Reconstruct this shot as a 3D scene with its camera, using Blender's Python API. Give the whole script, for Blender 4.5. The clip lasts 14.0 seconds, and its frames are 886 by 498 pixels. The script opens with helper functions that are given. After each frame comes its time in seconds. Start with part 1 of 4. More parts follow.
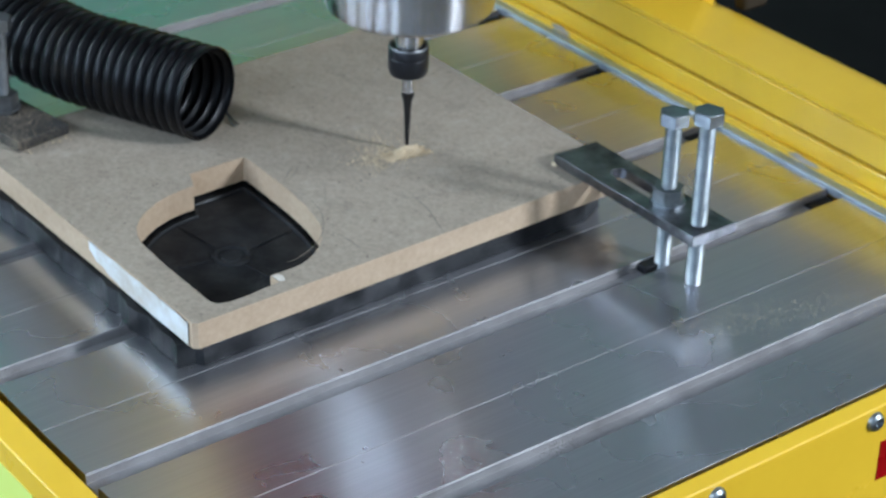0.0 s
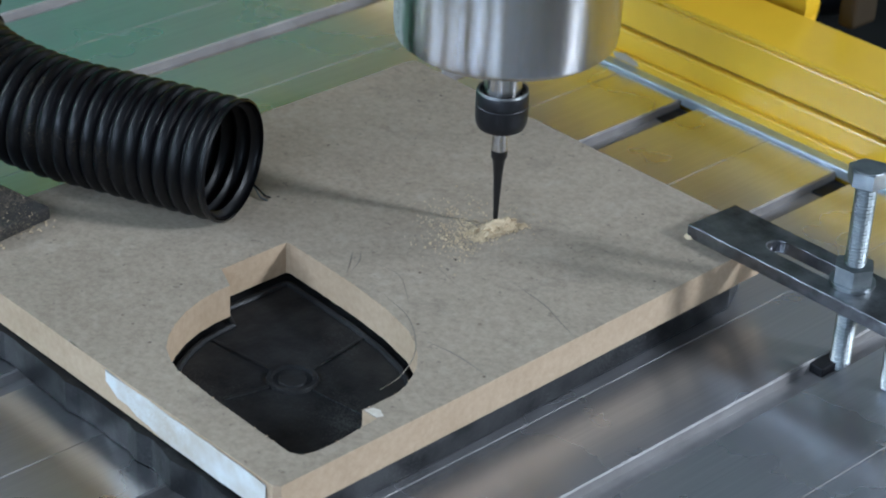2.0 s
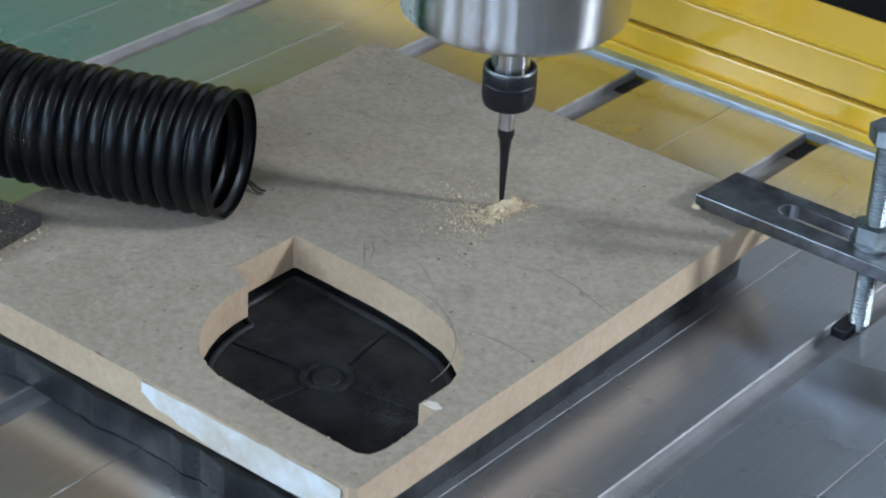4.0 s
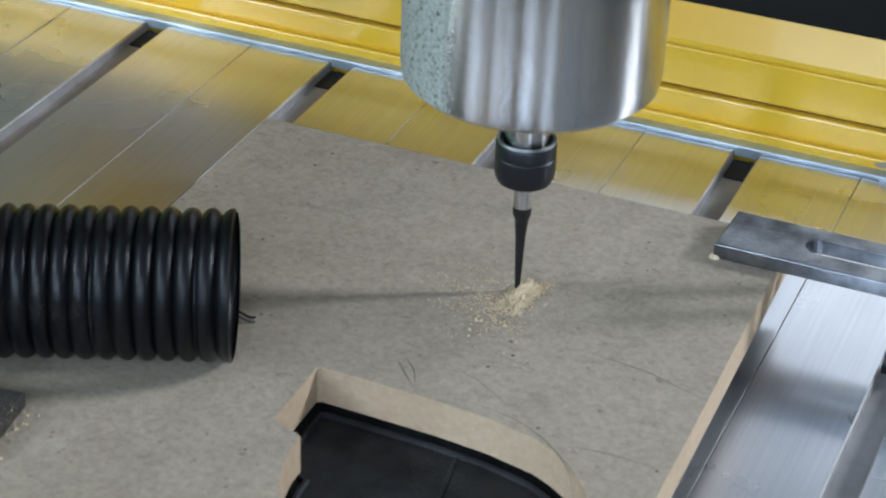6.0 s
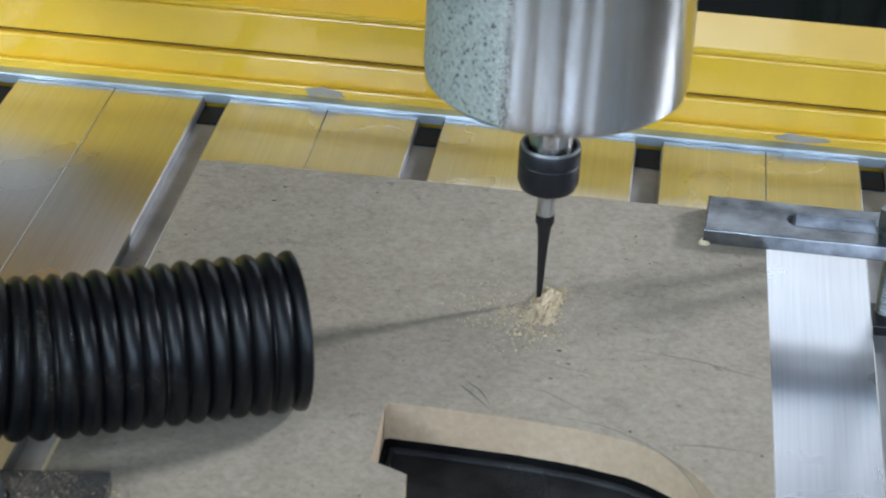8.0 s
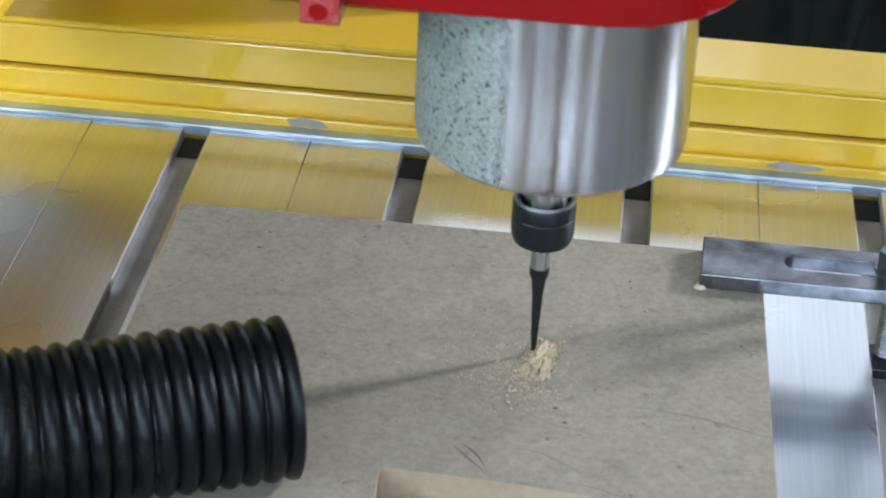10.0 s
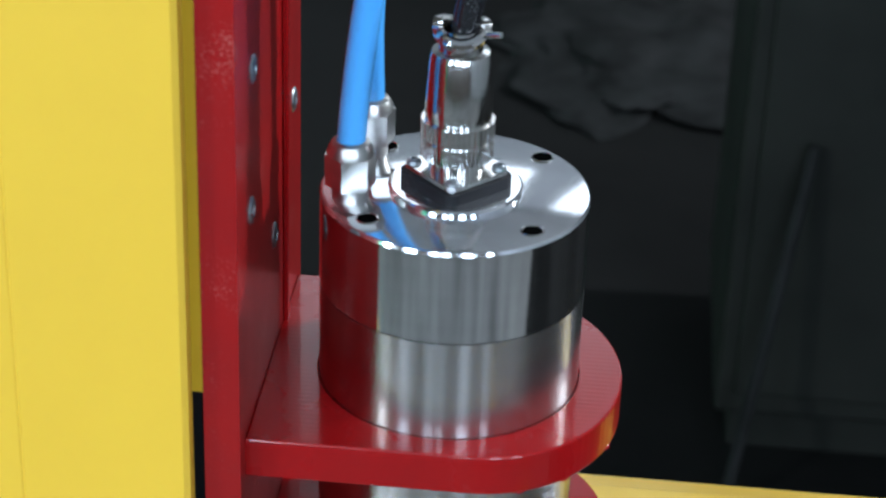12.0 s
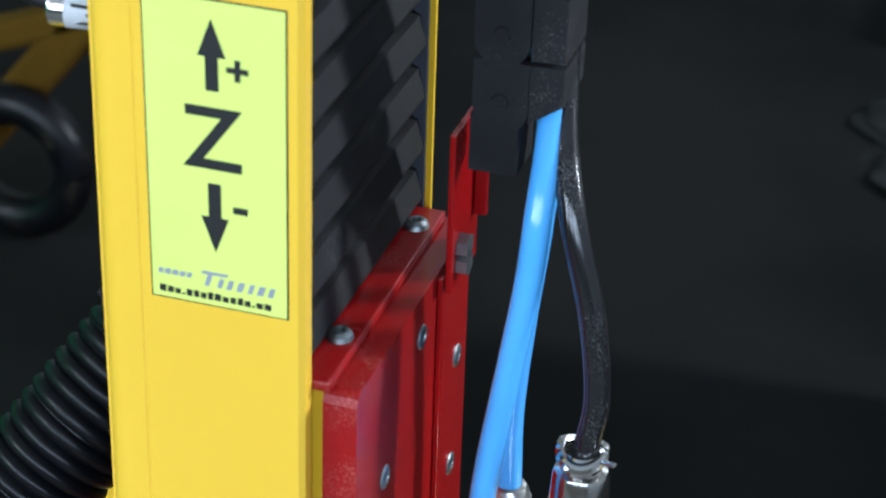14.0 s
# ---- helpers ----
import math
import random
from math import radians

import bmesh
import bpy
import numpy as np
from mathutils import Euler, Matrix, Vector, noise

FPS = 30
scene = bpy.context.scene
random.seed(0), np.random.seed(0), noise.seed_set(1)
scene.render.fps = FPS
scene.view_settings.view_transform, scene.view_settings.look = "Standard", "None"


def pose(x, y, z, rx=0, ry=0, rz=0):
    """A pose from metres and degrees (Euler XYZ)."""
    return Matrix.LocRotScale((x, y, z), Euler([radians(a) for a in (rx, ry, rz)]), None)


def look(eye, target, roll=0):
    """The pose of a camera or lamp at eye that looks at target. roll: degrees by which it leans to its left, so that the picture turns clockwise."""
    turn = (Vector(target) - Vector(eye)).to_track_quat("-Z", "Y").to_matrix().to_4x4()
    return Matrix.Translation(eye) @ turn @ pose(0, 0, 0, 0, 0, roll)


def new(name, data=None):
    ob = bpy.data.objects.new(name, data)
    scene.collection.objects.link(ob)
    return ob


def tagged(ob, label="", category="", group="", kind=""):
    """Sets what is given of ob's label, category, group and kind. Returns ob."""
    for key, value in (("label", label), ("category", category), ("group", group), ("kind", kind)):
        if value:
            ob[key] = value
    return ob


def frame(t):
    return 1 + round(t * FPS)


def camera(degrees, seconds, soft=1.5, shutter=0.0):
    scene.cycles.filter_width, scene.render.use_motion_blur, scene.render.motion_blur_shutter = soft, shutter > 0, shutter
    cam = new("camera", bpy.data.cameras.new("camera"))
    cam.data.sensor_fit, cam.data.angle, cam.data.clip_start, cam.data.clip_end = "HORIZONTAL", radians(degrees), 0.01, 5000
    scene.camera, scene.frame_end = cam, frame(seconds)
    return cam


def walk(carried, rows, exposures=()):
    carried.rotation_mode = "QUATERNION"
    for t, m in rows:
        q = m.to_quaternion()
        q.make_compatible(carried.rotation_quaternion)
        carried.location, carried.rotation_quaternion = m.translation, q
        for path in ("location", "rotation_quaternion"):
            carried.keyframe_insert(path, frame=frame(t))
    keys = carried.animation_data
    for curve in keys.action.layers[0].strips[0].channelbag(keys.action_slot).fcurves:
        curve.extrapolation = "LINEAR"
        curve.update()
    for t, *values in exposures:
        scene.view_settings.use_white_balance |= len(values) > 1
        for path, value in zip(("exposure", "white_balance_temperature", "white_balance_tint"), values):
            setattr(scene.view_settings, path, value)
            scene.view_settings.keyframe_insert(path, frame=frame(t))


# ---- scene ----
EXPO = [(0.0, -0.43, 6250, 10), (0.7, -0.62, 6250, 10), (3.5, -0.6, 6250, 10), (6.0, -0.5, 6500, 10), (7.5, -0.44, 6500, 10), (10.2, -0.36, 6500, 10), (10.9, -0.58, 6500, 10), (12.0, -0.42, 6500, 10), (14.0, -0.25, 6500, 10)]
cam = camera(23.0, 14.0, soft=2.0)
cam.data.dof.use_dof, cam.data.dof.focus_distance, cam.data.dof.aperture_fstop = True, 0.76, 25.0
PATH = [
    (0, (0.742, -0.553, 0.511), (-0.62, 0.512, -0.494), 1.7),
    (0.5, (0.61, -0.481, 0.472), (-0.73, 0.6, -0.546), 2.4),
    (1, (0.508, -0.458, 0.45), (-0.83, 0.631, -0.561), 2.6),
    (1.5, (0.503, -0.471, 0.421), (-0.839, 0.645, -0.556), 2.4),
    (2, (0.492, -0.501, 0.417), (-0.754, 0.709, -0.574), 2.6),
    (2.5, (0.486, -0.524, 0.417), (-0.717, 0.734, -0.568), 2.5),
    (3, (0.479, -0.53, 0.418), (-0.687, 0.756, -0.576), 2.4),
    (3.5, (0.453, -0.545, 0.413), (-0.666, 0.787, -0.574), 2.5),
    (3.7, (0.437, -0.549, 0.406), (-0.664, 0.797, -0.582), 2.7),
    (5.8, (0.215, -0.56, 0.395), (-0.487, 1.012, -0.624), 3.0),
    (6, (0.196, -0.564, 0.39), (-0.436, 1.044, -0.616), 2.5),
    (6.5, (0.131, -0.575, 0.386), (-0.295, 1.105, -0.612), 3.1),
    (7, (0.077, -0.581, 0.382), (-0.237, 1.125, -0.613), 2.9),
    (7.5, (0.047, -0.596, 0.383), (-0.196, 1.127, -0.603), 2.9),
    (7.7, (0.031, -0.596, 0.376), (-0.174, 1.139, -0.598), 3.0),
    (9.8, (0.03, -0.57, 0.394), (-0.114, 1.154, -0.609), 2.9),
    (10, (0.019, -0.567, 0.394), (-0.131, 1.155, -0.613), 2.9),
    (10.4, (-0.001, -0.572, 0.441), (-0.137, 1.149, -0.57), 3.7),
    (10.5, (-0.008, -0.566, 0.456), (-0.126, 1.152, -0.561), 2.9),
    (11, (0.02, -0.53, 0.52), (-0.127, 1.157, -0.544), 1.3),
    (11.5, (0.031, -0.56, 0.541), (-0.103, 1.195, -0.409), 2.1),
    (12, (0.042, -0.567, 0.587), (-0.099, 1.18, -0.376), 2.1),
    (12.5, (0.042, -0.563, 0.619), (-0.138, 1.177, -0.352), 2.4),
    (13, (0.042, -0.545, 0.657), (-0.246, 1.176, -0.32), 2.2),
    (13.5, (0.076, -0.539, 0.711), (-0.31, 1.155, -0.279), 1.9),
    (14, (0.115, -0.545, 0.731), (-0.382, 1.123, -0.254), 2.0),
]
walk(cam, [(t, look(eye, target, roll)) for t, eye, target, roll in PATH], exposures=EXPO)

# ---- light ----
MM = 0.001
world = bpy.data.worlds.new("world")
scene.world = world
world.use_nodes = True
wt = world.node_tree
sky = wt.nodes.new("ShaderNodeTexSky")
sky.sky_type, sky.sun_disc = "NISHITA", False
sky.sun_elevation, sky.sun_rotation = radians(35), radians(60)
wt.links.new(sky.outputs["Color"], wt.nodes["Background"].inputs["Color"])
wt.nodes["Background"].inputs["Strength"].default_value = 0.10


def window_lamp(name, eye, target, w, h, watts, colour=(0.85, 0.96, 1.09)):
    """Daylight that comes in through one of the hall's windows."""
    lamp = bpy.data.lights.new(name, "AREA")
    lamp.shape, lamp.size, lamp.size_y, lamp.energy, lamp.color = "RECTANGLE", w, h, watts, colour
    ob = new(name, lamp)
    ob.matrix_world = look(eye, target)
    return ob


window_lamp("window_light_east", (3.9, 2.2, 2.15), (0, 0.4, 1.4), 0.45, 0.75, 330)
window_lamp("window_light_west", (-3.9, -3.0, 2.6), (0, -0.6, 1.6), 0.6, 0.8, 170)
for wx, ww in ((-0.35, 1.5), (1.75, 1.5)):
    window_lamp("window_light_north", (wx, 5.4, 2.75), (wx, 0, 2.75), ww, 2.0, 25)
for wx, ww in ((-2.7, 0.9), (-0.85, 0.4), (-0.1, 0.25), (1.35, 0.7), (3.1, 0.5)):
    window_lamp("window_light_south", (wx, -4.4, 2.0), (wx, 0, 1.9), ww, 2.2, 150 * ww, (0.74, 0.95, 1.22))


# ---- materials ----
def node_mat(name):
    m = bpy.data.materials.new(name)
    m.use_nodes = True
    nt = m.node_tree
    return m, nt, nt.nodes["Principled BSDF"]


def add(nt, kind, **values):
    n = nt.nodes.new(kind)
    for key, v in values.items():
        n.inputs[key].default_value = v
    return n


def coords(nt, scale=(1, 1, 1)):
    tc = nt.nodes.new("ShaderNodeTexCoord")
    mp = nt.nodes.new("ShaderNodeMapping")
    mp.inputs["Scale"].default_value = scale
    nt.links.new(tc.outputs["Object"], mp.inputs["Vector"])
    return mp.outputs["Vector"]


def noise_tex(nt, vec, scale, detail=4.0, rough=0.55):
    n = add(nt, "ShaderNodeTexNoise", Scale=scale, Detail=detail, Roughness=rough)
    nt.links.new(vec, n.inputs["Vector"])
    return n.outputs["Fac"]


def ramp(nt, fac, stops):
    r = nt.nodes.new("ShaderNodeValToRGB")
    while len(r.color_ramp.elements) < len(stops):
        r.color_ramp.elements.new(0.5)
    for e, (p, c) in zip(r.color_ramp.elements, stops):
        e.position, e.color = p, (*c, 1) if len(c) == 3 else c
    nt.links.new(fac, r.inputs["Fac"])
    return r.outputs["Color"]


def mix(nt, fac, a, b, blend="MIX"):
    n = nt.nodes.new("ShaderNodeMix")
    n.data_type, n.blend_type = "RGBA", blend
    for sock, v in ((n.inputs[0], fac), (n.inputs[6], a), (n.inputs[7], b)):
        if isinstance(v, (int, float)):
            sock.default_value = v
        elif isinstance(v, tuple):
            sock.default_value = (*v, 1)
        else:
            nt.links.new(v, sock)
    return n.outputs[2]


def bump(nt, bsdf, height, strength=0.2, distance=0.0005):
    b = add(nt, "ShaderNodeBump", Strength=strength, Distance=distance)
    nt.links.new(height, b.inputs["Height"])
    nt.links.new(b.outputs["Normal"], bsdf.inputs["Normal"])


def paint(name, base, dark, rough=0.3, scale=30.0, dust=0.0, dust_col=(0.45, 0.36, 0.26), coat=0.0, relief=0.05, metal=0.0, rough_var=0.15, grain=900.0, spec=0.5):
    """Painted or plain surface with large stains, fine grain and an optional coat of dust specks."""
    m, nt, p = node_mat(name)
    v = coords(nt)
    big = noise_tex(nt, v, scale, 5)
    col = ramp(nt, big, [(0.3, dark), (0.65, base)])
    fine = noise_tex(nt, v, grain, 3)
    if dust:
        speck = noise_tex(nt, v, 1400, 2, 0.7)
        patch = noise_tex(nt, v, 25, 4)
        both = nt.nodes.new("ShaderNodeMath")
        both.operation = "MULTIPLY"
        nt.links.new(speck, both.inputs[0])
        nt.links.new(patch, both.inputs[1])
        mask = ramp(nt, both.outputs[0], [(0.36 - 0.16 * dust, (0, 0, 0)), (0.46 - 0.1 * dust, (1, 1, 1))])
        col = mix(nt, mask, col, dust_col)
    nt.links.new(col, p.inputs["Base Color"])
    rr = ramp(nt, big, [(0.25, (rough + rough_var,) * 3), (0.7, (rough,) * 3)])
    nt.links.new(rr, p.inputs["Roughness"])
    p.inputs["Metallic"].default_value = metal
    p.inputs["Coat Weight"].default_value = coat
    p.inputs["Specular IOR Level"].default_value = spec
    p.inputs["Coat Roughness"].default_value = 0.06
    bump(nt, p, fine, relief)
    return m


def aluminium(name, stretch=(260, 4, 260), base=(0.72, 0.725, 0.755), dark=(0.57, 0.575, 0.61), rough=0.28):
    """Extruded metal with lines along y and dull stains."""
    m, nt, p = node_mat(name)
    line = noise_tex(nt, coords(nt, stretch), 4, 3)
    stain = noise_tex(nt, coords(nt), 14, 4, 0.5)
    col = mix(nt, 0.5, ramp(nt, line, [(0.3, dark), (0.7, base)]), ramp(nt, stain, [(0.28, dark), (0.7, base)]))
    nt.links.new(col, p.inputs["Base Color"])
    p.inputs["Metallic"].default_value = 1.0
    nt.links.new(ramp(nt, stain, [(0.25, (rough + 0.05,) * 3), (0.75, (rough - 0.03,) * 3)]), p.inputs["Roughness"])
    p.inputs["Anisotropic"].default_value = 0.75
    across = add(nt, "ShaderNodeCombineXYZ", X=1.0)
    nt.links.new(across.outputs[0], p.inputs["Tangent"])
    bump(nt, p, line, 0.04, 0.0001)
    return m


def mdf(name, top=True):
    m, nt, p = node_mat(name)
    v = coords(nt)
    fibre = noise_tex(nt, v, 420, 5, 0.7)
    cloud = noise_tex(nt, v, 22, 5, 0.6)
    if top:
        col = mix(nt, 0.5, ramp(nt, cloud, [(0.3, (0.245, 0.195, 0.143)), (0.7, (0.355, 0.292, 0.22))]), ramp(nt, fibre, [(0.3, (0.19, 0.15, 0.11)), (0.65, (0.40, 0.335, 0.255))]))
        spots = add(nt, "ShaderNodeTexVoronoi", Scale=120.0)
        nt.links.new(v, spots.inputs["Vector"])
        few = noise_tex(nt, v, 60, 2)
        dots = ramp(nt, spots.outputs["Distance"], [(0.05, (1, 1, 1)), (0.10, (0, 0, 0))])
        gate = ramp(nt, few, [(0.55, (0, 0, 0)), (0.62, (0.8, 0.8, 0.8))])
        col = mix(nt, mix(nt, 1.0, dots, gate, "MULTIPLY"), col, (0.06, 0.042, 0.03))
        scuff = noise_tex(nt, coords(nt, (2.6, 3.6, 1)), 14, 6, 0.7)
        col = mix(nt, ramp(nt, scuff, [(0.58, (0, 0, 0)), (0.70, (0.4, 0.4, 0.4))]), col, (0.14, 0.115, 0.09))
        pale = noise_tex(nt, coords(nt, (3.2, 2.6, 1)), 24, 6, 0.75)
        col = mix(nt, ramp(nt, pale, [(0.57, (0, 0, 0)), (0.72, (0.45, 0.45, 0.45))]), col, (0.44, 0.385, 0.31))
        pit = noise_tex(nt, v, 260, 3, 0.6)
        col = mix(nt, ramp(nt, pit, [(0.66, (0, 0, 0)), (0.72, (0.5, 0.5, 0.5))]), col, (0.10, 0.08, 0.06))
    else:
        col = mix(nt, 0.5, ramp(nt, cloud, [(0.3, (0.34, 0.235, 0.145)), (0.7, (0.52, 0.385, 0.26))]), ramp(nt, fibre, [(0.3, (0.36, 0.255, 0.165)), (0.7, (0.52, 0.395, 0.275))]))
    nt.links.new(col, p.inputs["Base Color"])
    p.inputs["Roughness"].default_value = 0.75 if top else 0.9
    p.inputs["Specular IOR Level"].default_value = 0.35
    bump(nt, p, fibre, 0.25, 0.0003)
    return m


def brushed_steel(name, dusty=False, rough=0.21, base=(0.60, 0.58, 0.56), aniso=1.0):
    """Turned steel: fine rings round z; one side may carry a coat of stuck dust."""
    m, nt, p = node_mat(name)
    smear = noise_tex(nt, coords(nt, (9, 9, 260)), 1.0, 4)
    p.inputs["Metallic"].default_value = 1.0
    col = ramp(nt, smear, [(0.3, tuple(c * 0.95 for c in base)), (0.7, base)])
    rgh = ramp(nt, smear, [(0.3, (rough * 0.96,) * 3), (0.7, (rough * 1.04,) * 3)])
    if dusty:
        tc = nt.nodes.new("ShaderNodeTexCoord")
        sep = nt.nodes.new("ShaderNodeSeparateXYZ")
        nt.links.new(tc.outputs["Object"], sep.inputs[0])
        grain = noise_tex(nt, coords(nt), 1300, 3, 0.7)
        side = add(nt, "ShaderNodeMath")
        side.operation = "MULTIPLY_ADD"
        nt.links.new(sep.outputs["X"], side.inputs[0])
        side.inputs[1].default_value, side.inputs[2].default_value = -62.0, -0.80
        both = nt.nodes.new("ShaderNodeMath")
        both.operation = "ADD"
        nt.links.new(side.outputs[0], both.inputs[0])
        nt.links.new(grain, both.inputs[1])
        mask = ramp(nt, both.outputs[0], [(0.44, (0, 0, 0)), (0.62, (1, 1, 1))])
        fleck = noise_tex(nt, coords(nt), 700, 3, 0.6)
        dirt = ramp(nt, fleck, [(0.345, (0.035, 0.036, 0.034)), (0.40, (0.25, 0.265, 0.235)), (0.7, (0.37, 0.385, 0.345))])
        col = mix(nt, mask, col, dirt)
        inv = nt.nodes.new("ShaderNodeInvert")
        nt.links.new(mask, inv.inputs["Color"])
        nt.links.new(inv.outputs[0], p.inputs["Metallic"])
        rgh = mix(nt, mask, rgh, (0.9, 0.9, 0.9))
    nt.links.new(col, p.inputs["Base Color"])
    nt.links.new(rgh, p.inputs["Roughness"])
    if aniso:
        p.inputs["Anisotropic"].default_value = aniso
        p.inputs["Anisotropic Rotation"].default_value = 0.25
        tan = nt.nodes.new("ShaderNodeTangent")
        tan.direction_type, tan.axis = "RADIAL", "Z"
        nt.links.new(tan.outputs["Tangent"], p.inputs["Tangent"])
    return m


M_MDF, M_EDGE = mdf("mdf_face"), mdf("mdf_cut_edge", False)
M_ALU = aluminium("bed_aluminium")
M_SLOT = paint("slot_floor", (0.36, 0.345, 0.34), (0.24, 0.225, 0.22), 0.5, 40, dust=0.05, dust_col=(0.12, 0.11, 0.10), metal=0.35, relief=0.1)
M_STRIP = paint("galvanised_strip", (0.55, 0.62, 0.66), (0.36, 0.42, 0.46), 0.4, 40, metal=0.7)
M_YEL = paint("yellow_paint", (0.87, 0.535, 0.034), (0.79, 0.47, 0.027), 0.24, 12, coat=0.25, relief=0.03)
M_YELP = paint("pale_yellow_paint", (0.87, 0.525, 0.045), (0.83, 0.49, 0.038), 0.36, 12, coat=0.15, relief=0.03)
M_RED = paint("red_paint", (0.34, 0.004, 0.005), (0.25, 0.003, 0.004), 0.22, 15, coat=0.4, relief=0.06, spec=0.2)
nt = M_RED.node_tree
mill = add(nt, "ShaderNodeTexWave", Scale=140.0, Distortion=0.6)
mill.bands_direction = "Y"
nt.links.new(coords(nt), mill.inputs["Vector"])
bump(nt, nt.nodes["Principled BSDF"], mill.outputs["Fac"], 0.12, 0.0001)
for link in nt.nodes["Principled BSDF"].inputs["Normal"].links:
    nt.links.new(link.from_socket, nt.nodes["Principled BSDF"].inputs["Coat Normal"])
M_REDD = paint("dusty_red_paint", (0.33, 0.006, 0.006), (0.24, 0.005, 0.006), 0.26, 15, spec=0.35, dust=0.16, dust_col=(0.42, 0.10, 0.085), coat=0.3, relief=0.08)
M_PALE = paint("pale_fibres", (0.66, 0.60, 0.52), (0.52, 0.45, 0.37), 0.9, 200, relief=0.4)
M_WORN = paint("worn_red_paint", (0.42, 0.012, 0.012), (0.32, 0.03, 0.025), 0.5, 60, dust=0.75, dust_col=(0.40, 0.19, 0.16))
M_BLK = paint("black_plastic", (0.009, 0.009, 0.011), (0.005, 0.005, 0.006), 0.36, 45, dust=0.06, dust_col=(0.07, 0.07, 0.072), spec=0.25, relief=0.3, rough_var=0.3, grain=500.0)
M_SHEET = paint("moulded_black", (0.020, 0.021, 0.022), (0.006, 0.006, 0.007), 0.38, 70, dust=0.26, dust_col=(0.055, 0.056, 0.055), spec=0.18, relief=0.35, rough_var=0.3, grain=400.0)
M_HOSE = paint("hose_plastic", (0.0042, 0.0043, 0.0055), (0.0025, 0.0025, 0.003), 0.30, 40, dust=0.03, dust_col=(0.10, 0.08, 0.05), spec=0.24, rough_var=0.2)
M_RUB = paint("dusty_rubber", (0.014, 0.014, 0.016), (0.008, 0.008, 0.009), 0.6, 30, dust=0.3, dust_col=(0.1, 0.09, 0.08), spec=0.25)
M_PLATE = paint("dark_plate", (0.05, 0.058, 0.075), (0.03, 0.036, 0.048), 0.5, 30)
M_BELL = paint("bellows_cloth", (0.010, 0.0095, 0.010), (0.006, 0.006, 0.0062), 0.5, 40, dust=0.14, dust_col=(0.06, 0.055, 0.05), spec=0.3)
M_ZINC = paint("zinc_plate", (0.37, 0.40, 0.415), (0.20, 0.225, 0.235), 0.34, 110, metal=1.0, relief=0.1)
M_ZINCD = paint("dusty_zinc", (0.24, 0.25, 0.25), (0.12, 0.12, 0.118), 0.4, 110, metal=0.9, dust=0.2, dust_col=(0.14, 0.115, 0.085), relief=0.15)
M_CLAMP = paint("blackened_steel", (0.33, 0.338, 0.355), (0.06, 0.06, 0.064), 0.27, 60, dust=0.2, dust_col=(0.13, 0.125, 0.12), metal=1.0, relief=0.3)
M_CLAMPD = paint("dusty_steel", (0.035, 0.033, 0.031), (0.014, 0.013, 0.012), 0.6, 60, dust=0.8, dust_col=(0.21, 0.165, 0.115), metal=0.0, spec=0.3, relief=0.2)
M_SCUFF = paint("rubbed_mark", (0.265, 0.222, 0.170), (0.21, 0.175, 0.132), 0.8, 80)
# whitish colour that stands for window light on the board's edge
M_EDGELIT = paint("window_lit_edge", (0.63, 0.64, 0.63), (0.45, 0.37, 0.28), 0.7, 75, relief=0.3, dust=0.3, dust_col=(0.46, 0.38, 0.29))
M_PENCIL = paint("pencil_lead", (0.185, 0.158, 0.125), (0.235, 0.198, 0.15), 0.7, 160)
M_OLIVE = paint("olive_paint", (0.017, 0.018, 0.0145), (0.0105, 0.011, 0.009), 0.7, 6, spec=0.2)
# black that stands for the shade inside the cap's screw holes
M_HOLE = paint("hole_shade", (0.003, 0.003, 0.003), (0.002, 0.002, 0.002), 0.95, 60, spec=0.0)
M_SATIN = paint("satin_nickel", (0.58, 0.565, 0.53), (0.44, 0.43, 0.40), 0.27, 80, metal=1.0, rough_var=0.1)
M_STEEL = brushed_steel("turned_steel")
M_STEELD = brushed_steel("dusty_turned_steel", True)
M_CHROME = brushed_steel("polished_cap", rough=0.09, base=(0.80, 0.795, 0.79), aniso=0.0)
M_CAPTOP = paint("dulled_cap_top", (0.80, 0.81, 0.82), (0.68, 0.685, 0.70), 0.085, 70, dust=0.12, dust_col=(0.5, 0.47, 0.42), metal=0.97, rough_var=0.05, relief=0.02)
M_NICK = paint("nickel_plate", (0.70, 0.69, 0.66), (0.55, 0.53, 0.51), 0.13, 50, metal=1.0, rough_var=0.06)
M_NUT = paint("black_oxide", (0.03, 0.03, 0.034), (0.018, 0.018, 0.02), 0.34, 60, metal=0.6)
M_TOOL = paint("burnt_cutter", (0.025, 0.023, 0.022), (0.012, 0.011, 0.011), 0.4, 90, metal=0.5)
M_BLUE = paint("blue_tube", (0.09, 0.45, 0.93), (0.08, 0.41, 0.89), 0.16, 20, coat=0.4, relief=0.02, rough_var=0.05)
M_CABLE = paint("black_cable", (0.014, 0.014, 0.016), (0.009, 0.009, 0.010), 0.14, 30, dust=0.3, dust_col=(0.11, 0.108, 0.105), coat=0.3, rough_var=0.1)
M_STICK = paint("lime_sticker", (0.72, 0.82, 0.19), (0.68, 0.78, 0.17), 0.4, 20, relief=0.01)
M_INK = paint("black_ink", (0.012, 0.012, 0.012), (0.01, 0.01, 0.01), 0.5, 20)
M_SILV = paint("silver_ink", (0.38, 0.40, 0.46), (0.3, 0.32, 0.38), 0.35, 60, metal=0.3)
M_WHT = paint("white_label", (0.52, 0.53, 0.55), (0.42, 0.43, 0.45), 0.4, 30)
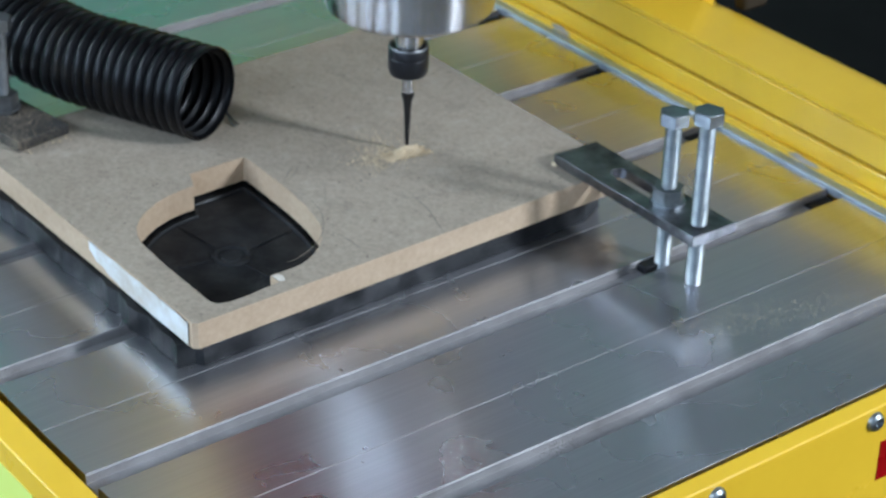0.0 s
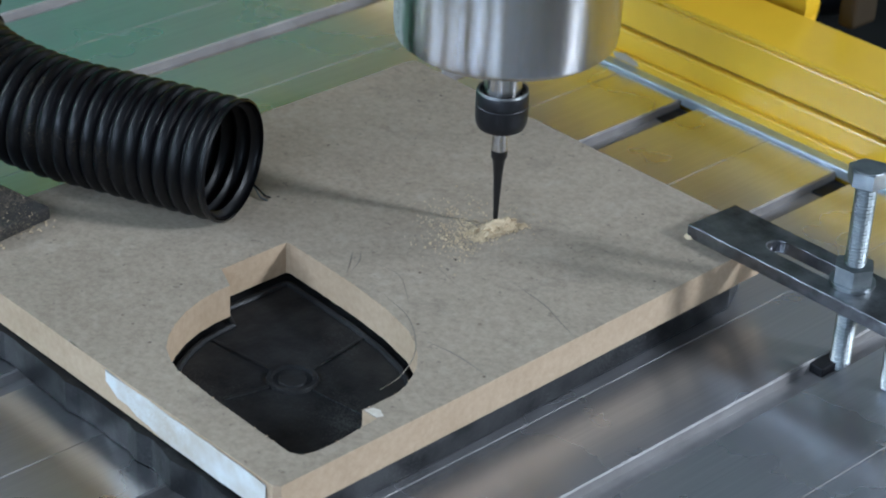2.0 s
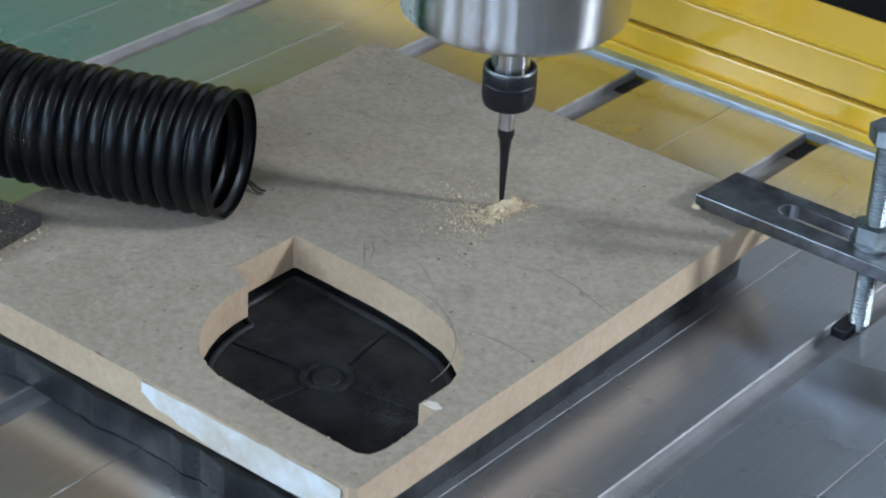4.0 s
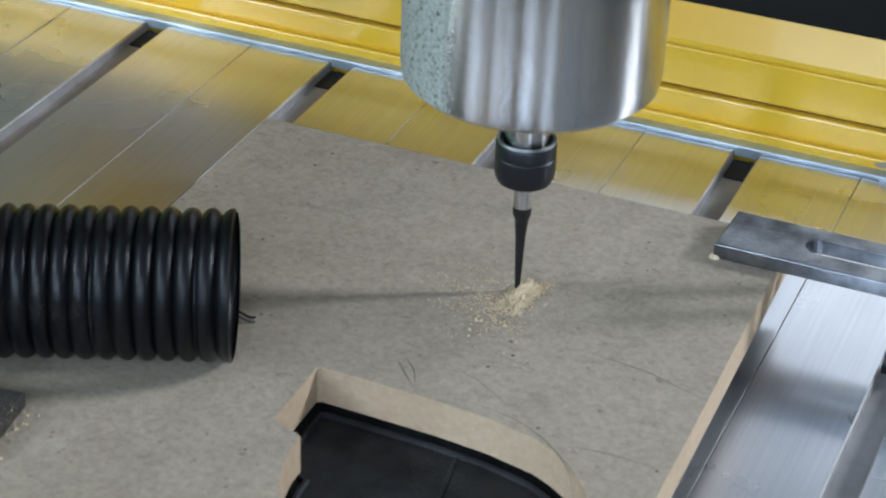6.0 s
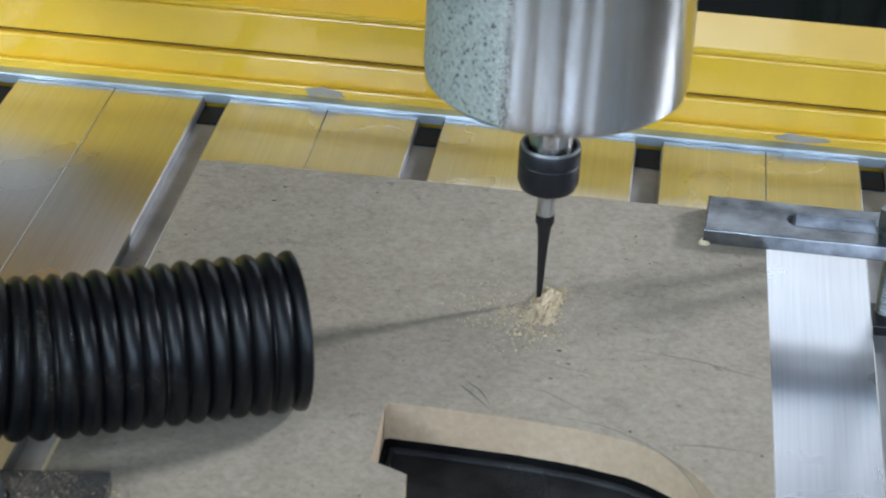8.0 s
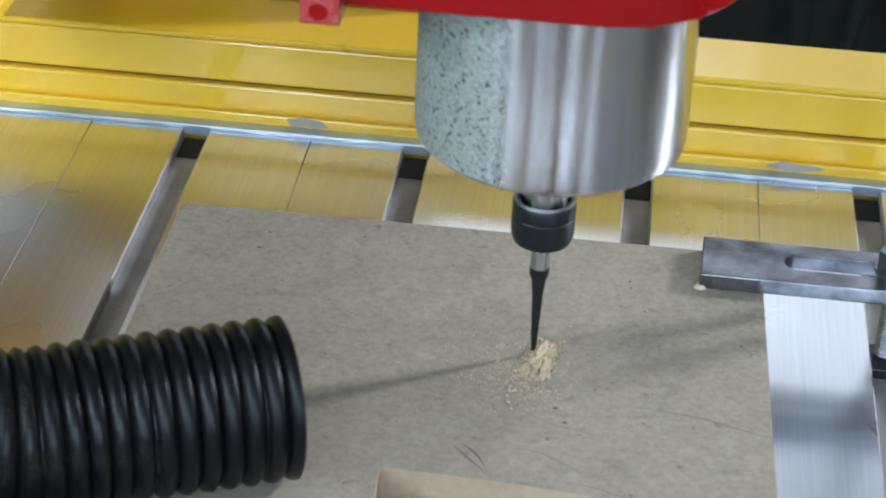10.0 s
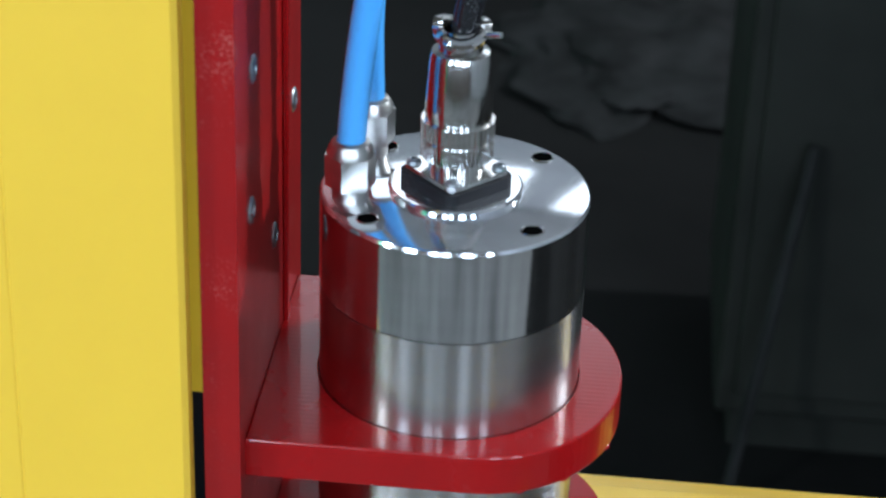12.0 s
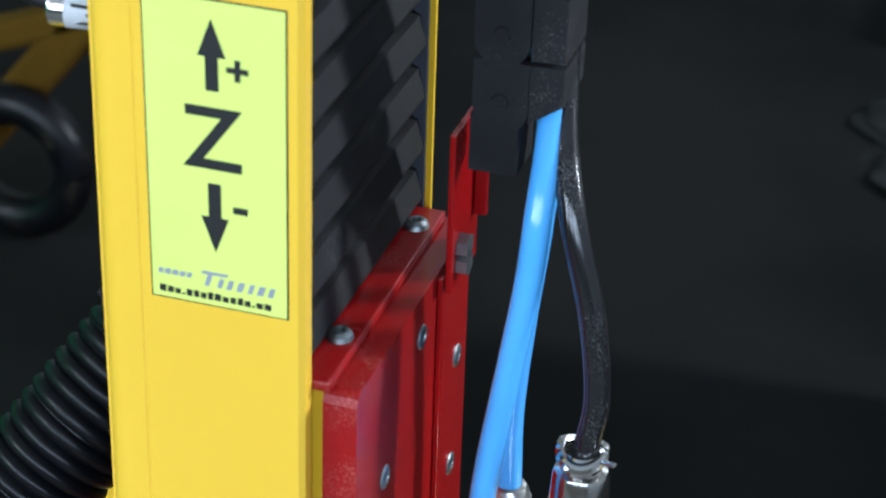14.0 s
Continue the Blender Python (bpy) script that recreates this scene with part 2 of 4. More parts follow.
M_CHIP = paint("bare_patch", (0.42, 0.36, 0.30), (0.34, 0.28, 0.2), 0.7, 80)
M_DUST = paint("wood_dust", (0.60, 0.475, 0.31), (0.44, 0.33, 0.205), 0.95, 200, relief=0.3)
# north floor near black: the hall's dimness is put into its colour
M_FLOOR = paint("unlit_concrete", (0.0125, 0.0122, 0.0115), (0.0042, 0.0041, 0.0039), 0.9, 1.3, relief=0.1, grain=60, spec=0.08)
M_FLOORS = paint("reflected_concrete", (0.20, 0.195, 0.185), (0.07, 0.068, 0.065), 0.8, 2.2, relief=0.1, grain=60, spec=0.2)
M_WALL = paint("hall_plaster", (0.42, 0.415, 0.43), (0.34, 0.335, 0.345), 0.8, 0.8, grain=40)
M_WALLS = paint("brown_wall_paint", (0.12, 0.095, 0.075), (0.085, 0.065, 0.05), 0.7, 0.8, grain=40)
M_GREEN = paint("green_wall_paint", (0.008, 0.42, 0.165), (0.007, 0.34, 0.13), 0.6, 0.8, grain=40)
M_CEIL = paint("hall_ceiling", (0.29, 0.29, 0.30), (0.23, 0.23, 0.24), 0.85, 0.7, grain=40)
# darkened rail yellow that gives the groove its shade
M_DKOR = paint("groove_shade_orange", (0.10, 0.045, 0.008), (0.06, 0.025, 0.005), 0.45, 10)
# grey of the far cloth and rod, darkened to carry the weak light there
M_FAR = paint("far_dimmed_grey", (0.025, 0.0256, 0.025), (0.011, 0.011, 0.0107), 0.9, 14, spec=0.05)
# dark brown that holds the gantry bracket's shade
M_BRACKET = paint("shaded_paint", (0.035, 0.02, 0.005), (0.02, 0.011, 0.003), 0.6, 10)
# yellow with the dimness of the far hall put into it
M_FARY = paint("far_dimmed_yellow", (0.12, 0.06, 0.006), (0.07, 0.034, 0.004), 0.8, 8, spec=0.1)
M_GRIME = paint("grimy_metal", (0.10, 0.10, 0.10), (0.05, 0.05, 0.05), 0.5, 10, metal=0.4)


# ---- mesh helpers (all in millimetres) ----
def part(name, bm, material, parent=None, label="", smooth=False):
    me = bpy.data.meshes.new(name)
    for v in bm.verts:
        v.co *= MM
    bmesh.ops.recalc_face_normals(bm, faces=bm.faces)
    bm.to_mesh(me)
    bm.free()
    mats = material if isinstance(material, (list, tuple)) else [material]
    for mt in mats:
        me.materials.append(mt)
    if smooth:
        me.polygons.foreach_set("use_smooth", [True] * len(me.polygons))
        me.set_sharp_from_angle(angle=radians(32))
    ob = new(name, me)
    if parent:
        ob.parent = parent
    if label:
        ob["label"] = label
    return ob


def thing(name, label, category, at=(0, 0, 0), group="", kind=""):
    ob = new(name)
    ob.location = [c * MM for c in at]
    ob.empty_display_size = 0.01
    return tagged(ob, label, category, group, kind)


def soften(bm, width, seg=2, angle=35):
    es = [e for e in bm.edges if len(e.link_faces) == 2 and e.calc_face_angle(0) > radians(angle)]
    bmesh.ops.bevel(bm, geom=es, offset=width, segments=seg, profile=0.5, affect="EDGES", clamp_overlap=True)
    return bm


def box(x0, x1, y0, y1, z0, z1, r=0.0, seg=2, bm=None):
    b = bmesh.new()
    bmesh.ops.create_cube(b, size=1)
    for v in b.verts:
        v.co = ((x0 + x1) / 2 + v.co.x * (x1 - x0), (y0 + y1) / 2 + v.co.y * (y1 - y0), (z0 + z1) / 2 + v.co.z * (z1 - z0))
    if r:
        soften(b, r, seg)
    return join(bm, b)


def join(bm, b):
    if bm is None:
        return b
    tmp = bpy.data.meshes.new("tmp")
    b.to_mesh(tmp)
    b.free()
    bm.from_mesh(tmp)
    bpy.data.meshes.remove(tmp)
    return bm


def prism(poly, z0, z1, r=0.0, seg=2, bm=None, hole=None):
    """An outline in x, y raised from z0 to z1; hole: an inner outline cut through."""
    b = bmesh.new()
    if hole is None:
        lo = [b.verts.new((x, y, z0)) for x, y in poly]
        hi = [b.verts.new((x, y, z1)) for x, y in poly]
        b.faces.new(lo[::-1])
        b.faces.new(hi)
        for i in range(len(poly)):
            j = (i + 1) % len(poly)
            b.faces.new((lo[i], lo[j], hi[j], hi[i]))
    else:
        for z in (z0, z1):
            rings = []
            for loop in (poly, hole):
                vs = [b.verts.new((x, y, z)) for x, y in loop]
                rings += [b.edges.new((vs[i], vs[(i + 1) % len(vs)])) for i in range(len(vs))]
            bmesh.ops.triangle_fill(b, use_beauty=True, use_dissolve=False, edges=rings)
        b.verts.ensure_lookup_table()
        n, k = len(poly), len(hole)
        vs = list(b.verts)
        for a0, c in ((0, n), (n, k)):
            for i in range(c):
                j = (i + 1) % c
                b.faces.new((vs[a0 + i], vs[a0 + j], vs[n + k + a0 + j], vs[n + k + a0 + i]))
    if r:
        soften(b, r, seg)
    return join(bm, b)


def lathe(profile, n=48, bm=None, m=None):
    """A profile of (radius, height) turned round z."""
    b = bmesh.new()
    rings = []
    for r, z in profile:
        if r < 1e-6:
            rings.append([b.verts.new((0, 0, z))])
        else:
            rings.append([b.verts.new((r * math.cos(2 * math.pi * i / n), r * math.sin(2 * math.pi * i / n), z)) for i in range(n)])
    for a, c in zip(rings, rings[1:]):
        for i in range(n):
            j = (i + 1) % n
            if len(a) == 1 and len(c) > 1:
                b.faces.new((a[0], c[i], c[j]))
            elif len(c) == 1 and len(a) > 1:
                b.faces.new((a[i], a[j], c[0]))
            elif len(a) > 1:
                b.faces.new((a[i], a[j], c[j], c[i]))
    if m is not None:
        b.transform(m)
    return join(bm, b)


def smooth_path(points, steps=16):
    """A smooth curve through the points."""
    ps = [Vector(p) for p in points]
    ps = [2 * ps[0] - ps[1]] + ps + [2 * ps[-1] - ps[-2]]
    out = []
    for a, b, c, d in zip(ps, ps[1:], ps[2:], ps[3:]):
        for i in range(steps):
            t = i / steps
            out.append(0.5 * (2 * b + (c - a) * t + (2 * a - 5 * b + 4 * c - d) * t * t + (3 * b - a - 3 * c + d) * t ** 3))
    return out + [ps[-2]]


def resample(path, step):
    out, left = [path[0]], step
    for a, b in zip(path, path[1:]):
        d = (b - a).length
        while d >= left:
            a = a + (b - a) * (left / d)
            out.append(a)
            d, left = (b - a).length, step
        left -= d
    return out


def tube(path, radius, n=20, bm=None, cap=True, back=None):
    """A tube along a path; radius: a number or one for each point. back: an inner radius for an open, hollow end."""
    b = bmesh.new()
    side = None
    rings = []
    for i, p in enumerate(path):
        d = (path[min(i + 1, len(path) - 1)] - path[max(i - 1, 0)]).normalized()
        if side is None:
            side = d.orthogonal().normalized()
        side = (side - d * side.dot(d)).normalized()
        up = d.cross(side)
        r = radius[i] if isinstance(radius, (list, tuple)) else radius
        rings.append([b.verts.new(p + r * (math.cos(2 * math.pi * k / n) * side + math.sin(2 * math.pi * k / n) * up)) for k in range(n)])
    for a, c in zip(rings, rings[1:]):
        for k in range(n):
            b.faces.new((a[k], a[(k + 1) % n], c[(k + 1) % n], c[k]))
    if cap:
        b.faces.new(rings[0][::-1])
        b.faces.new(rings[-1])
    return join(bm, b)


def hexagon(r, z0, z1, m=None, bm=None, turn=0.0):
    b = prism([(r * math.cos(turn + k * math.pi / 3), r * math.sin(turn + k * math.pi / 3)) for k in range(6)], z0, z1, 0.5)
    if m is not None:
        b.transform(m)
    return join(bm, b)


def arc(cx, cy, r, a0, a1, n):
    return [(cx + r * math.cos(radians(a0 + (a1 - a0) * i / n)), cy + r * math.sin(radians(a0 + (a1 - a0) * i / n))) for i in range(n + 1)]


def mshift(x, y, z, rx=0, ry=0, rz=0):
    return Matrix.LocRotScale((x, y, z), Euler([radians(a) for a in (rx, ry, rz)]), None)


# ---- the hall ----
HX0, HX1, HY0, HY1, HZ0, HZ1 = -4000, 4000, -4500, 5500, -850, 4000
tagged(part("floor", box(HX0, HX1, -600, HY1, HZ0 - 100, HZ0), M_FLOOR), "concrete hall floor, its lack of light put into the colour", "floor", kind="structure")
# south floor is out of view, added paler to brighten the spindle cap's reflection
tagged(part("floor_south", box(HX0, HX1, HY0, -600.5, HZ0 - 100, HZ0), M_FLOORS), "unseen paler concrete hall floor that brightens reflections", "floor", kind="structure")
tagged(part("ceiling", box(HX0, HX1, HY0, HY1, HZ1, HZ1 + 100), M_CEIL), "grey hall ceiling high above", "ceiling", kind="structure")
tagged(part("wall_north", box(HX0, HX1, HY1, HY1 + 120, HZ0, HZ1), M_WALL), "grey plastered hall wall", "wall", kind="structure")
tagged(part("wall_south", box(HX0, HX1, HY0 - 120, HY0, HZ0, HZ1), M_WALLS), "dark brown hall wall", "wall", kind="structure")
tagged(part("wall_east", box(HX1, HX1 + 120, HY0, HY1, HZ0, HZ1), M_WALL), "grey plastered hall wall", "wall", kind="structure")
wall_w = tagged(part("wall_west", box(HX0 - 120, HX0, HY0, HY1, HZ0, HZ1), M_WALL), "hall wall, green below and grey above", "wall", kind="structure")
part("painted_dado", box(HX0, HX0 + 8, HY0 + 10, HY1 - 10, HZ0, 2480), M_GREEN, wall_w, "green painted lower part")


# ---- the machine's bed ----
bed = thing("machine_bed", "aluminium T-slot machine bed with dull brushed top", "machine bed", (0, 0, -40))
PITCH, JOINT0 = 87.0, 161.0
Y0, Y1 = -234.2, 181.0


def bed_profile(xj):
    """One extrusion: its right joint at xj, a slot 40 to 51 mm left of it."""
    x0, x1, s0, s1 = xj - PITCH + 0.1, xj - 0.1, xj - 50.5, xj - 40.5
    out = [(x0, -40), (x1, -40), (x1, -0.18), (x1 - 0.18, 0), (s1 + 0.6, 0), (s1, -0.6), (s1, -4.5), (s0, -4.5), (s0, -0.6), (s0 - 0.6, 0), (x0 + 0.18, 0), (x0, -0.18)]
    b = bmesh.new()
    a = [b.verts.new((x, Y0, z + 40)) for x, z in out]
    c = [b.verts.new((x, Y1, z + 40)) for x, z in out]
    for i in range(len(out)):
        j = (i + 1) % len(out)
        f = b.faces.new((a[i], a[j], c[j], c[i]))
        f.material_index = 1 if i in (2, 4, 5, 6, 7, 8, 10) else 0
    b.faces.new(a)
    b.faces.new(c[::-1])
    return b


for k in range(-7, 2):
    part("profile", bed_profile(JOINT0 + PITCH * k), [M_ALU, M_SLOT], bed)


for k in range(-7, 2):
    xs = JOINT0 + PITCH * k - 45.5
    part("slot_end_plug", box(xs - 4.7, xs + 4.7, Y1 - 16, Y1 - 0.4, 35.52, 36.4, 0.3), M_RUB, bed, "dark grimy slot end")


def button_screw(r, m, parent, name="screw", socket=True, mat=None):
    """A round-headed screw with a socket, its head along +z of m."""
    prof = [(0, r * 0.25), (r * 0.38, r * 0.25), (r * 0.42, r * 0.62), (r * 0.62, r * 0.6), (r * 0.9, r * 0.35), (r, 0.0)] if socket else [(0, r * 0.6), (r * 0.6, r * 0.55), (r, 0)]
    return part(name, lathe(prof, 20, m=m), mat or M_ZINC, parent, "", True)


# the stand that carries the bed
stand = thing("machine_stand", "plain dark steel stand under the machine bed", "stand", (-180, -20, -850))
for x in (-380, 380):
    for y in (-170, 160):
        part("leg", box(x - 22, x + 22, y - 22, y + 22, 0, 769.5, 3), M_GRIME, stand)
for y in (-170, 160):
    part("long_beam", box(-405, 405, y - 22, y + 22, 769.8, 809.7, 2), M_GRIME, stand)
for x in (-380, 380):
    part("cross_beam", box(x - 20, x + 20, -147, 137, 770, 809.5, 2), M_GRIME, stand)

# the yellow frame round the bed
side_rail = thing("side_rail", "tall yellow painted steel side rail with a groove along it", "machine rail", (0, 193, -60))
part("edge_strip", box(-610, 250, -11.5, -3.5, 57, 62, 0.8), M_STRIP, side_rail, "pale blue-grey galvanised strip")
part("face", box(-610, 330, -3, 2, 0, 76.0, 1.2), M_YEL, side_rail)
part("lower_lip", box(-610, 330, -6, -3.2, 0, 66, 0.8), M_YEL, side_rail)
part("upper_face", box(-610, 330, -2.6, 2, 77.6, 94.6, 1.0), M_YEL, side_rail)
part("top_cover", box(-610, 330, -2.8, 34.5, 94.8, 97.4, 1.0, 3), M_YEL, side_rail)
part("rear_ledge", box(-610, 330, 34.8, 65, 77, 81.4, 0.7, 2), M_YEL, side_rail)
# dark cores behind the faces: the groove's shade lies in their colour
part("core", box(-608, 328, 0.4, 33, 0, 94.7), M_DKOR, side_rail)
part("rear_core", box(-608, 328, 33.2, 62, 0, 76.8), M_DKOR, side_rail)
rng = random.Random(4)
for cx in (-103, 88):
    out = [(cx + (9 + rng.uniform(-3, 3)) * math.cos(a * 0.52), 4.2 + (2.0 + rng.uniform(-0.8, 0.8)) * math.sin(a * 0.52)) for a in range(12)]
    b = prism(out, 0, 0.25)
    b.transform(Matrix.Translation((0, -6.0, 60)) @ Matrix.Rotation(radians(90), 4, "X"))
    part("paint_chip", b, M_CHIP, side_rail, "bare chipped patch")

end_cover = thing("end_cover", "yellow painted end cover of the bed with button screws", "machine cover", (251, 0, -80))
part("cover", box(0, 9, -290, 186, 0, 81.5, 1.2, 3), M_YEL, end_cover)
for y in (-217, -126, -35, 56, 147):
    button_screw(4.6, mshift(9, y, 75, 0, 90, 0), end_cover)
part("red_mark", box(9.0, 9.4, 62, 78, 42, 62), M_RED, end_cover, "red painted mark")

side_cover = thing("side_cover", "yellow painted side cover of the bed with a lime sticker", "machine cover", (0, -238, -80))
part("cover", box(-610, 250, -13.7, 0, 0, 82, 1.2, 3), M_YEL, side_cover)
part("sticker", box(20, 98, -14.0, -13.6, 22, 70), M_STICK, side_cover, "lime green sticker")

# ---- workpiece ----
TOP, MID = 25.3, 12.6
CUT = [(-39.9, -64), (-38.4, -63.2), (-23, -63.6), (0, -64.6), (17.7, -66.5), (33, -70), (40, -73.4), (46, -77.5), (51, -82.4), (55, -88), (57.6, -93), (59.4, -98.4), (59.6, -113.8), (66, -113.6), (67.9, -132),
       (67.7, -140), (66.2, -144.6), (62.5, -146.6), (25.7, -146.3), (3.7, -145.2), (-3, -143.2), (-9.8, -140), (-15.5, -134.8), (-20.1, -128.6), (-24.2, -121), (-27, -113), (-28.4, -105), (-28.6, -98.5), (-36.5, -95), (-39.4, -93.8)]
BOARD = [(-127, -162), (-124.6, -163.3), (73, -161.6), (75, -159.8), (73.4, -50), (70.8, 77.6), (69.6, 79), (-126.6, 78.6), (-128.4, 77)]
backing = thing("backing_sheet", "black moulded plastic sheet under the board", "plastic sheet", (0, 0, 0))
rng = random.Random(3)
edge = [(-129 + 6.5 * k, -158.4 + rng.uniform(-0.9, 0.9)) for k in range(31)] + [(71, -155), (67.5, 60), (60, 75), (-127, 75)]
part("sheet", prism(edge, 0.2, 9.4, 0.8), M_SHEET, backing)
part("ragged_lip", prism([(x, y - 6.8 + rng.uniform(-1.1, 0.9)) for x, y in edge[:31]] + [(68, -154), (-128, -154)], 0.25, 11.9, 0.9), M_SHEET, backing)
cx = sum(p[0] for p in CUT) / len(CUT)
cy = sum(p[1] for p in CUT) / len(CUT)
inset = [Vector((cx + (x - cx) * 0.955, cy + (y - cy) * 0.955, 9.6)) for x, y in CUT]
part("rim_bead", tube(inset + inset[:2], 1.3, 8, cap=False), M_SHEET, backing, "", True)
part("moulded_ring", lathe([(6.8, 9.2), (7.2, 10.7), (8.7, 10.7), (9.3, 9.2)], 40, m=Matrix.Translation((13, -104.3, 0))), M_SHEET, backing, "", True)
part("moulded_boss", lathe([(0, 9.9), (4.6, 9.9), (5.2, 9.2)], 32, m=Matrix.Translation((13, -104.3, 0))), M_SHEET, backing, "", True)
for x0, y0, x1, y1 in ((7.8, -130, 11.8, -112.5), (12.6, -96, 8.2, -67), (-24, -110, 5, -106), (22, -103, 56, -98)):
    d = Vector((x1 - x0, y1 - y0, 0))
    b = box(0, d.length, -0.7, 0.7, 9.2, 10.0, 0.3)
    b.transform(Matrix.Translation((x0, y0, 0)) @ Matrix.Rotation(math.atan2(d.y, d.x), 4, "Z"))
    part("moulded_rib", b, M_SHEET, backing)

fibreboard = thing("fibreboard", "brown fibreboard with a notched rounded cutout, clamped to the bed", "board", (0, 0, 0))
bm = prism(BOARD, MID, TOP, hole=CUT)
bm.normal_update()
for f in bm.faces:
    f.material_index = 0 if abs(f.normal.z) > 0.7 else 1
slab = part("slab", bm, [M_MDF, M_EDGE], fibreboard)
# frayed fibres along the cut
rng = random.Random(7)
b = bmesh.new()
for i in range(len(CUT)):
    p, q = CUT[i], CUT[(i + 1) % len(CUT)]
    n = max(1, int(math.dist(p, q) / 2.2))
    for k in range(n):
        t = (k + rng.random()) / n
        x, y = p[0] + (q[0] - p[0]) * t, p[1] + (q[1] - p[1]) * t
        w = rng.choice((0.06, 0.08, 0.1, 0.22)) * rng.uniform(0.6, 1.2)
        fib = box(-w * 2, w * 2, -w, w, -0.15, rng.uniform(0.02, 0.12))
        fib.transform(mshift(x, y, TOP, 0, rng.uniform(-14, 14), rng.uniform(0, 180)))
        join(b, fib)
part("frayed_edge", b, M_EDGE, fibreboard, "pale frayed fibres round the cutout")
rng = random.Random(15)
# thin pale sheet: window light painted on the south edge, widening to the corner
low = [(-34 + 5.5 * k, max(MID + 0.3, TOP - 1.4 - 1.5 * k) + rng.uniform(0, 1.8 if k < 9 else 0.4)) for k in range(20)]
high = [(x, TOP - 0.3 - rng.uniform(0, 0.9)) for x, z in low[::-1]]
b = prism(low + high, 0, 0.14)
b.transform(Matrix.Translation((0, -162.2, 0)) @ Matrix.Rotation(radians(90), 4, "X"))
part("lit_edge_patch", b, M_EDGELIT, fibreboard, "patchy window light painted pale on the board's edge")
part("broken_chip", prism([(59.9, -113.2), (65.6, -113.0), (66.4, -110.8), (63.2, -109.2), (60.6, -110.4)], TOP - 0.4, TOP + 0.12), M_PALE, fibreboard, "pale chipped corner")
# scratches and dark specks in the face
STROKES = (([(-20, -49), (-15, -54.5), (-9, -61.5)], 1.0), ([(-17.5, -47.5), (-13, -52), (-9.4, -59)], 1.0), ([(-16.4, -53), (-14.6, -51)], 0.8), ([(-9, -48.6), (3, -47.5), (13, -53), (22, -59.5)], 0.6),
           ([(35, -20), (51, -22), (60, -25), (71, -28.6)], 0.8), ([(42, -70), (54, -68), (71, -68.6)], 0.8), ([(10, -60.6), (27, -64.4), (43, -75.6), (52, -90), (54.5, -103)], 0.7), ([(-2, -27), (8, -33), (28, -38)], 0.4))
for pts, weight in STROKES:
    path = resample(smooth_path([(x, y, TOP - 0.05 + 0.02 * weight) for x, y in pts], 8), 1.5)
    part("pencil_stroke", tube(path, [0.06 + 0.24 * weight * math.sin(math.pi * (i + 0.5) / len(path)) for i in range(len(path))], 6), M_PENCIL if weight > 0.65 else M_SCUFF, fibreboard)
for x, y, r in ((-95, 64, 0.8), (-96.8, 53.2, 0.9), (-63, 66.5, 0.5), (-120.3, 23.4, 0.6), (11.3, -31.6, 0.8), (8, -24.5, 0.9), (-108, 45, 0.4), (33, 36, 0.4)):
    out = [(x + r * rng.uniform(0.5, 1.2) * math.cos(k * 0.9), y + 0.6 * r * rng.uniform(0.5, 1.2) * math.sin(k * 0.9)) for k in range(7)]
    part("dark_speck", prism(out, TOP - 0.1, TOP + 0.08), M_INK, fibreboard)

# ---- saw dust ----
rng = random.Random(11)


def grain(b, x, y, z, r):
    c = bmesh.new()
    bmesh.ops.create_icosphere(c, subdivisions=1, radius=r)
    for v in c.verts:
        v.co = v.co * rng.uniform(0.7, 1.25)
    c.transform(Matrix.Translation((x, y, z)) @ Matrix.Rotation(rng.uniform(0, 3), 4, (rng.random(), rng.random(), 1)))
    tmp = bpy.data.meshes.new("grain")
    c.to_mesh(tmp)
    c.free()
    b.from_mesh(tmp)
    bpy.data.meshes.remove(tmp)


b = bmesh.new()
bmesh.ops.create_icosphere(b, subdivisions=4, radius=1)
for v in b.verts:
    n = 1 + 0.5 * noise.noise(v.co * 2.5) + 0.22 * noise.noise(v.co * 9)
    v.co = Vector((2.0 + 3.2 * v.co.x * n + 0.16 * 6.5 * v.co.y, 2.5 + 7.5 * v.co.y * n, TOP + 3.6 * max(-0.02, v.co.z) * n))
for k in range(900):
    side = rng.choice((-1, 1, 1))
    along = rng.uniform(-9.5, 13)
    height = max(0.0, rng.gauss(0, 0.5)) + 2.6 * (1 - abs(along - 1.5) / 13)
    off = side * (1.5 + abs(rng.gauss(0, 1.0)))
    zz = TOP + max(0.2, rng.uniform(0, 1) * height * (1 - (abs(off) - 1.4) / 4.5))
    grain(b, 1.2 + off * 1.25 + 0.16 * along, along, zz, rng.uniform(0.2, 0.5))
for k in range(620):
    a, d = rng.uniform(2.9, 5.4), abs(rng.gauss(0, 1))
    grain(b, -1 + 13 * d * math.cos(a), -3 + 13 * d * math.sin(a), TOP + 0.1, rng.uniform(0.12, 0.36))
for k in range(260):
    grain(b, rng.gauss(-4, 10), rng.gauss(2, 10), TOP + 0.1, rng.uniform(0.14, 0.38))
for k in range(34):
    grain(b, rng.gauss(-1.5, 3.2), rng.gauss(-15, 4.0), TOP + 0.25, rng.uniform(0.25, 0.65))
tagged(part("wood_dust", b, M_DUST), "pale heap of wood dust round the cutter tip", "dust", kind="stuff")
b = bmesh.new()
for k in range(800):
    d = rng.random()
    grain(b, 166 + 28 * d + rng.gauss(0, 8), 50 + 85 * d - 30 * rng.random(), 0.05, rng.uniform(0.08, 0.24))
